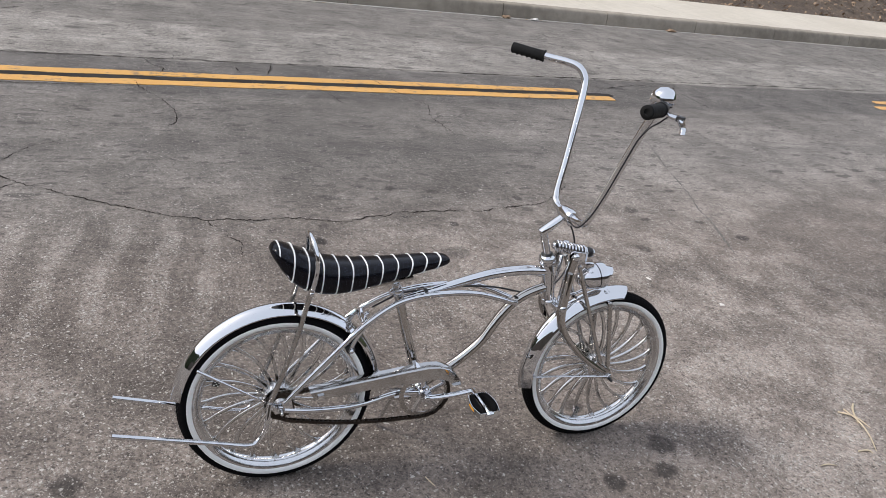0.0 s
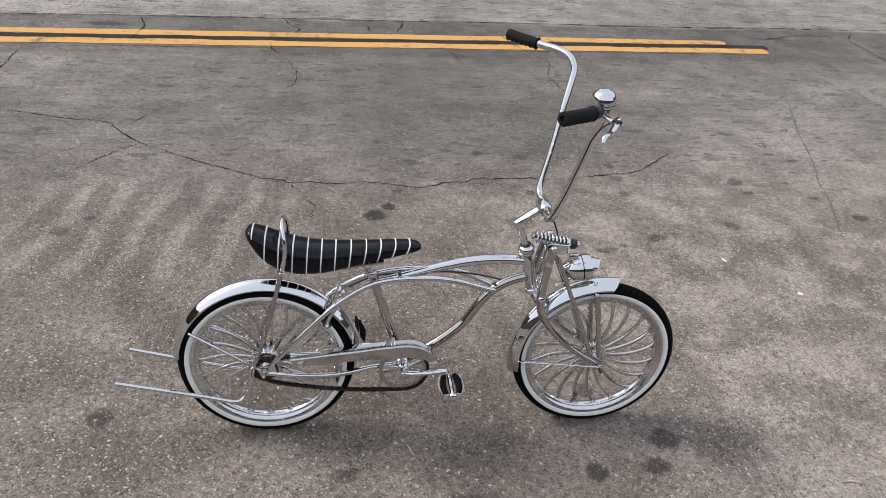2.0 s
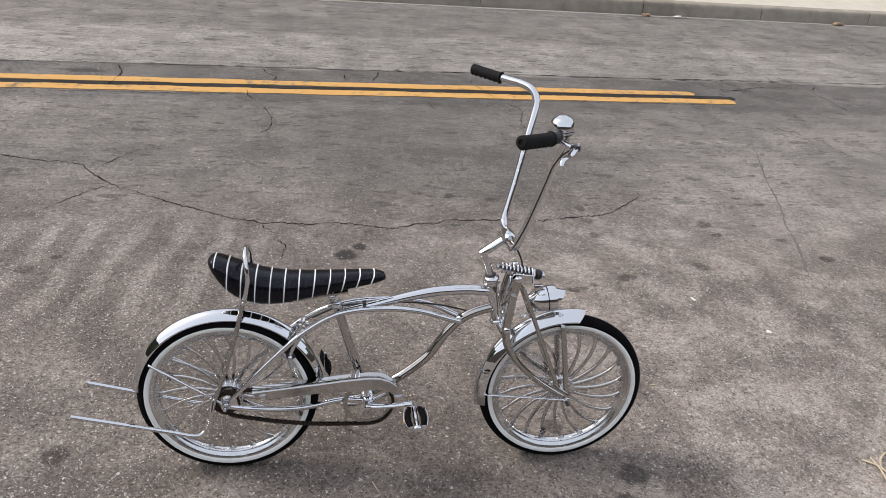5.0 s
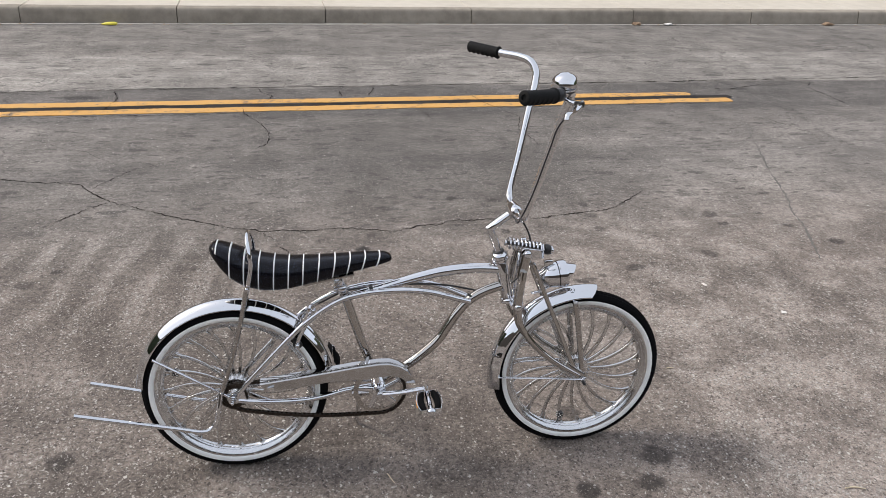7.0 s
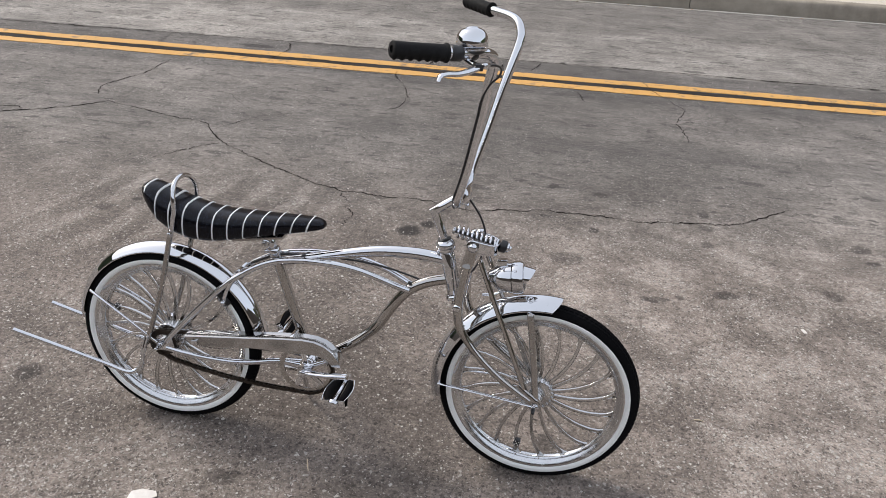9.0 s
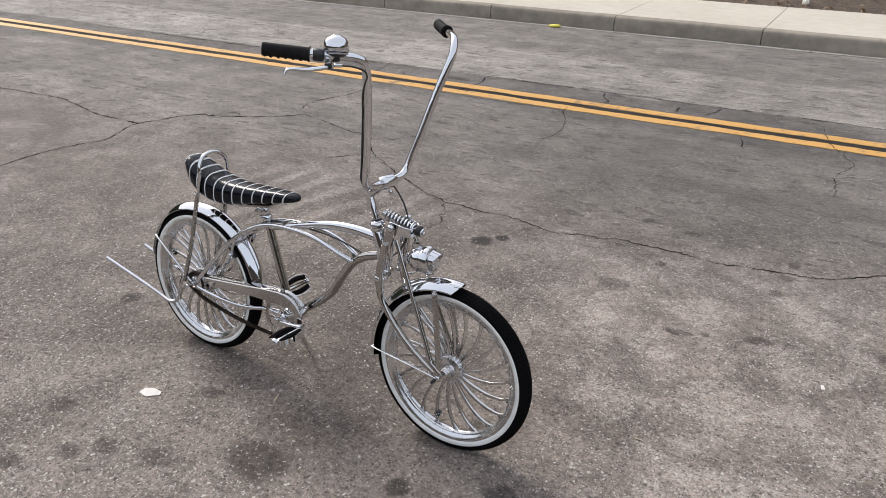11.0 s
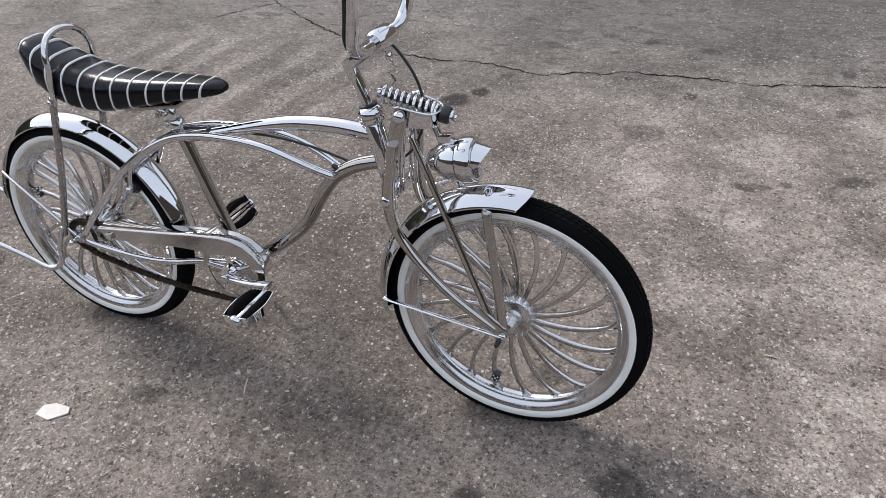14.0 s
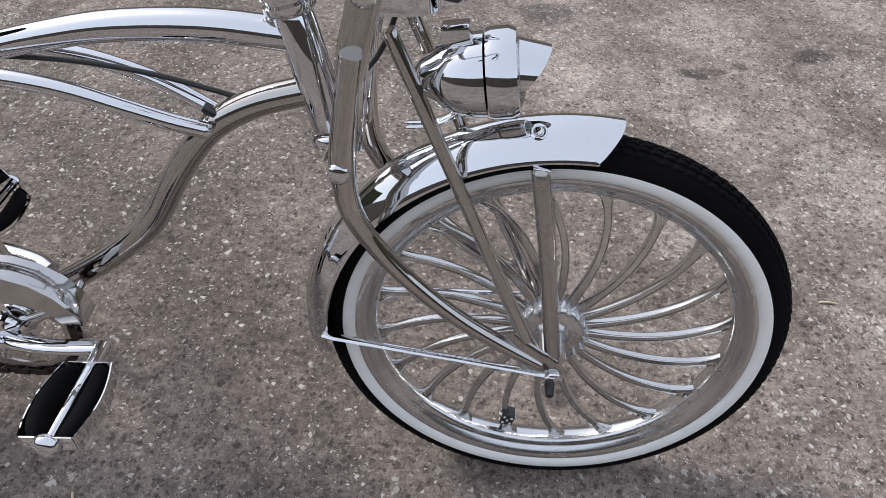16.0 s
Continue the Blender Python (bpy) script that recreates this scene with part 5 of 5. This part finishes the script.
RING, COG = (0.405, -0.046, 0.250), (0.0, -0.046, AXLE)
crankset = part("crankset", sprocket(RING, 0.072, 36, 0.003, 0.060), STEEL, bicycle, "chrome chainring and cranks")
for k in range(5):
    a = radians(20 + 72 * k)
    part("ring_arm", sweep([(RING[0] + 0.012 * math.cos(a), RING[1], RING[2] + 0.012 * math.sin(a)), (RING[0] + 0.062 * math.cos(a + 0.15), RING[1], RING[2] + 0.062 * math.sin(a + 0.15))], [0.009, 0.006], 10, flat=0.3, up=(0, 1, 0)), CHROME, crankset)
part("crank_boss", turned([(0.020, -0.058), (0.020, -0.044), (0.024, -0.040), (0.024, -0.036)], 28, pose(0.405, 0, 0.250, 90, 0, 0) @ pose(0, 0, 0, 180, 0, 0)), CHROME, crankset)
part("crank", sweep(curve([(0.405, -0.062, 0.250), (0.430, -0.074, 0.256), (0.480, -0.084, 0.266), (0.540, -0.086, 0.276)], 5), 0.0110, 12, flat=0.65), CHROME, crankset)
part("crank", sweep(curve([(0.405, 0.050, 0.250), (0.380, 0.066, 0.248), (0.330, 0.080, 0.247), (0.272, 0.086, 0.246)], 5), 0.0110, 12, flat=0.65), CHROME, crankset)
part("spindle_nut", hexagon((0.405, -0.066, 0.250), (0, -1, 0), 0.022, 0.012), CHROME, crankset)
cog = part("cog", sprocket(COG, 0.034, 18, 0.003, 0.025), CHAIN, rear_wheel, "dark oily rear sprocket")
cog.matrix_basis = Matrix.Translation((0, 0, -AXLE))


def pedal(centre, out, tilt, reflector=True):
    m = pose(*centre, 0, tilt, 0) @ Matrix.Diagonal((1.08, out, 1.08, 1))
    cage = bmesh.new()
    rod(m @ Vector((0, -0.030, 0)), m @ Vector((0, 0.098, 0)), 0.0078, 0.0058, bm=cage)
    for v, wide in ((0.004, 0.040), (0.096, 0.049)):
        block((wide, 0.0022, 0.017), m @ pose(0, v, 0), 0.001, bm=cage)
    turned([(0.0120, 0.0), (0.0130, 0.003), (0.0115, 0.009), (0.0060, 0.0115)], 20, m @ pose(0, 0.095, 0, -90, 0, 0), bm=cage)
    ob = part("pedal", cage, CHROME, bicycle, "chrome pedal with black rubber blocks")
    for sign in (-1, 1):
        rubber = bmesh.new()
        loops = []
        for v, share, grow in ((0.0055, 0.48, 0.86), (0.008, 0.72, 0.93), (0.013, 0.90, 0.98), (0.022, 1.0, 1.03), (0.036, 1.0, 1.08), (0.050, 1.0, 1.10), (0.064, 1.0, 1.08), (0.078, 1.0, 1.03), (0.087, 0.90, 0.98), (0.092, 0.72, 0.93), (0.0945, 0.48, 0.86)):
            bow = 0.0072 * math.cos((v - 0.050) / 0.045 * math.pi / 2)
            inner_edge, outer_edge, tall = 0.0125 - 0.0062 * min(1.0, abs(v - 0.050) / 0.042) ** 4, 0.0218 + bow + 0.02 * (v - 0.05), 0.0130 * share * grow
            mid_x, half = (inner_edge + outer_edge) / 2, (outer_edge - inner_edge) / 2 * share
            loop = []
            for q in range(24):
                a = 2 * math.pi * q / 24
                c, d = math.cos(a), math.sin(a)
                rib = 0.0007 if q in (4, 8, 16, 20) else 0.0
                loop.append(m @ Vector((sign * (mid_x + half * math.copysign(abs(c) ** 0.6, c)), v, (tall - rib) * math.copysign(abs(d) ** 0.6, d))))
            loops.append(loop)
        rings(rubber, loops)
        part("rubber_block", rubber, RUBBER, ob)
        plate = []
        for v in np.linspace(0.004, 0.096, 13):
            bow = 0.0072 * math.cos((v - 0.050) / 0.046 * math.pi / 2)
            plate.append([m @ Vector((sign * (0.0240 + bow + 0.02 * (v - 0.05) + dx), v, dz)) for dx, dz in ((0, -0.0085), (0, 0.0085), (0.0014, 0.0085), (0.0014, -0.0085))])
        side_plate = bmesh.new()
        rings(side_plate, plate)
        side_ob = part("side_plate", side_plate, CHROME, ob)
        if sign < 0 and reflector:
            part("reflector", block((0.0016, 0.030, 0.0056), m @ pose(-0.0326, 0.050, 0), 0.0005), AMBER, side_ob, "amber reflector")
    return ob


pedal((0.534, -0.112, 0.276), -1, -6)
pedal((0.272, 0.112, 0.250), 1, 58, False)


def chain_line():
    """The closed run of the chain: over the ring, round the cog, and a slack lower run."""
    run = []
    for k in range(15):
        a = radians(95 - 190 * k / 14 + 0)
        run.append((RING[0] + 0.074 * math.cos(a), RING[2] + 0.074 * math.sin(a)))
    for s in np.linspace(0.06, 0.94, 20):
        x = RING[0] + (COG[0] - RING[0]) * s
        run.append((x, RING[2] - 0.074 + 0.038 * s - 0.014 * math.sin(s * math.pi)))
    for k in range(9):
        a = radians(-95 - 170 * k / 8)
        run.append((COG[0] + 0.036 * math.cos(a), COG[2] + 0.036 * math.sin(a)))
    for s in np.linspace(0.06, 0.94, 20):
        run.append((COG[0] + (RING[0] - COG[0]) * s, COG[2] + 0.036 + (RING[2] + 0.074 - COG[2] - 0.036) * s))
    return run + run[:1]


run = chain_line()
dist = [0.0]
for (x0, z0), (x1, z1) in zip(run, run[1:]):
    dist.append(dist[-1] + math.hypot(x1 - x0, z1 - z0))
links = int(dist[-1] / 0.0127)
b = bmesh.new()
spots = [(float(np.interp(dist[-1] * k / links, dist, [p[0] for p in run])), float(np.interp(dist[-1] * k / links, dist, [p[1] for p in run]))) for k in range(links + 1)]
for k, ((x0, z0), (x1, z1)) in enumerate(zip(spots, spots[1:])):
    turn = -math.degrees(math.atan2(z1 - z0, x1 - x0))
    gap = 0.0050 if k % 2 else 0.0034
    for y in (-gap, gap):
        block((0.0185, 0.0014, 0.0080), pose((x0 + x1) / 2, RING[1] + y, (z0 + z1) / 2, 0, turn, 0), 0, bm=b)
    block((0.0070, 0.0090, 0.0070), pose(x0, RING[1], z0, 0, turn + 45, 0), 0, bm=b)
part("chain", b, CHAIN, bicycle, "brown oily steel chain", smooth=False)

outline = [(0.089, 0.277), (0.074, 0.301), (0.180, 0.316), (0.259, 0.327), (0.330, 0.338), (0.402, 0.346), (0.434, 0.345), (0.461, 0.337), (0.483, 0.322), (0.499, 0.302), (0.506, 0.282),
           (0.482, 0.282), (0.468, 0.298), (0.442, 0.307), (0.405, 0.306), (0.372, 0.300), (0.340, 0.302), (0.300, 0.300), (0.259, 0.297), (0.180, 0.286)]
guard = bmesh.new()
front_face = [guard.verts.new((x, -0.066, z)) for x, z in outline]
back_face = [guard.verts.new((x, -0.0645, z)) for x, z in outline]
guard.faces.new(front_face)
guard.faces.new(back_face[::-1])
for k in range(len(outline)):
    q = (k + 1) % len(outline)
    guard.faces.new((front_face[k], front_face[q], back_face[q], back_face[k]))
lip = []
for x, z in outline[1:11]:
    lip.append([(x, -0.067, z - 0.001), (x, -0.064, z + 0.0025), (x, -0.036, z + 0.0030), (x, -0.036, z + 0.0012), (x, -0.064, z + 0.0008), (x, -0.0655, z - 0.001)])
rings(guard, lip)
guard_ob = part("chain_guard", guard, SATIN, bicycle, "chrome hockey-stick chain guard")
part("guard_clip", block((0.018, 0.030, 0.012), pose(0.104, -0.058, 0.288, 0, -8, 0), 0.002), CHROME, guard_ob)
part("guard_clip", block((0.009, 0.034, 0.009), pose(0.490, -0.040, 0.303, 0, 40, 0), 0.002), CHROME, guard_ob)
part("guard_clip", block((0.014, 0.040, 0.012), pose(0.372, -0.040, 0.342, 0, -10, 0), 0.002), CHROME, guard_ob)

# --- rear brake at the bridge, axle nuts, stand ---
brake = bmesh.new()
for y in (-1, 1):
    sweep(curve([(0.214, 0.004 * y, 0.490), (0.216, 0.030 * y, 0.492), (0.206, 0.046 * y, 0.472), (0.190, 0.044 * y, 0.440), (0.180, 0.040 * y, 0.412)], 4), 0.0060, 10, bm=brake)
hexagon((0.220, 0, 0.488), (1, 0, 0.3), 0.014, 0.014, bm=brake)
brake_ob = part("rear_brake", brake, CHROME, bicycle, "chrome calliper brake")
for y in (-1, 1):
    part("brake_pad", block((0.040, 0.014, 0.015), pose(0.176, 0.029 * y, 0.410, 0, 48, 0), 0.003), BLACK, brake_ob)
    stud = turned([(0.0125, 0.0), (0.0125, 0.005), (0.0105, 0.0065)], 20, along((0.180, 0.036 * y, 0.408), (0.180, 0.06 * y, 0.408)))
    part("pad_holder", stud, BLACK, brake_ob, "black brake pad holder")
    nut = turned([(0.0075, 0.0), (0.0075, 0.006), (0.0058, 0.0105), (0.0025, 0.0125)], 14, along((0.180, 0.0425 * y, 0.408), (0.180, 0.08 * y, 0.408)))
    part("acorn_nut", nut, CHROME, brake_ob)
for y in (-1, 1):
    nut = bmesh.new()
    hexagon((0.0, 0.058 * y, AXLE), (0, y, 0), 0.020, 0.010, bm=nut)
    rod((0.0, 0.062 * y, AXLE), (0.0, 0.090 * y, AXLE), 0.0048, bm=nut)
    part("axle_nut", nut, CHROME, bicycle)
stand = sweep(curve([(0.352, 0.028, 0.222), (0.352, 0.050, 0.190), (0.349, 0.098, 0.108), (0.345, 0.134, 0.040), (0.346, 0.145, 0.020)], 5), 0.0072, 12)
stand_ob = part("kickstand", stand, CHROME, bicycle, "chrome side stand, lowered")
part("stand_plate", block((0.050, 0.050, 0.008), pose(0.352, 0.0, 0.226), 0.002), STEEL, stand_ob)
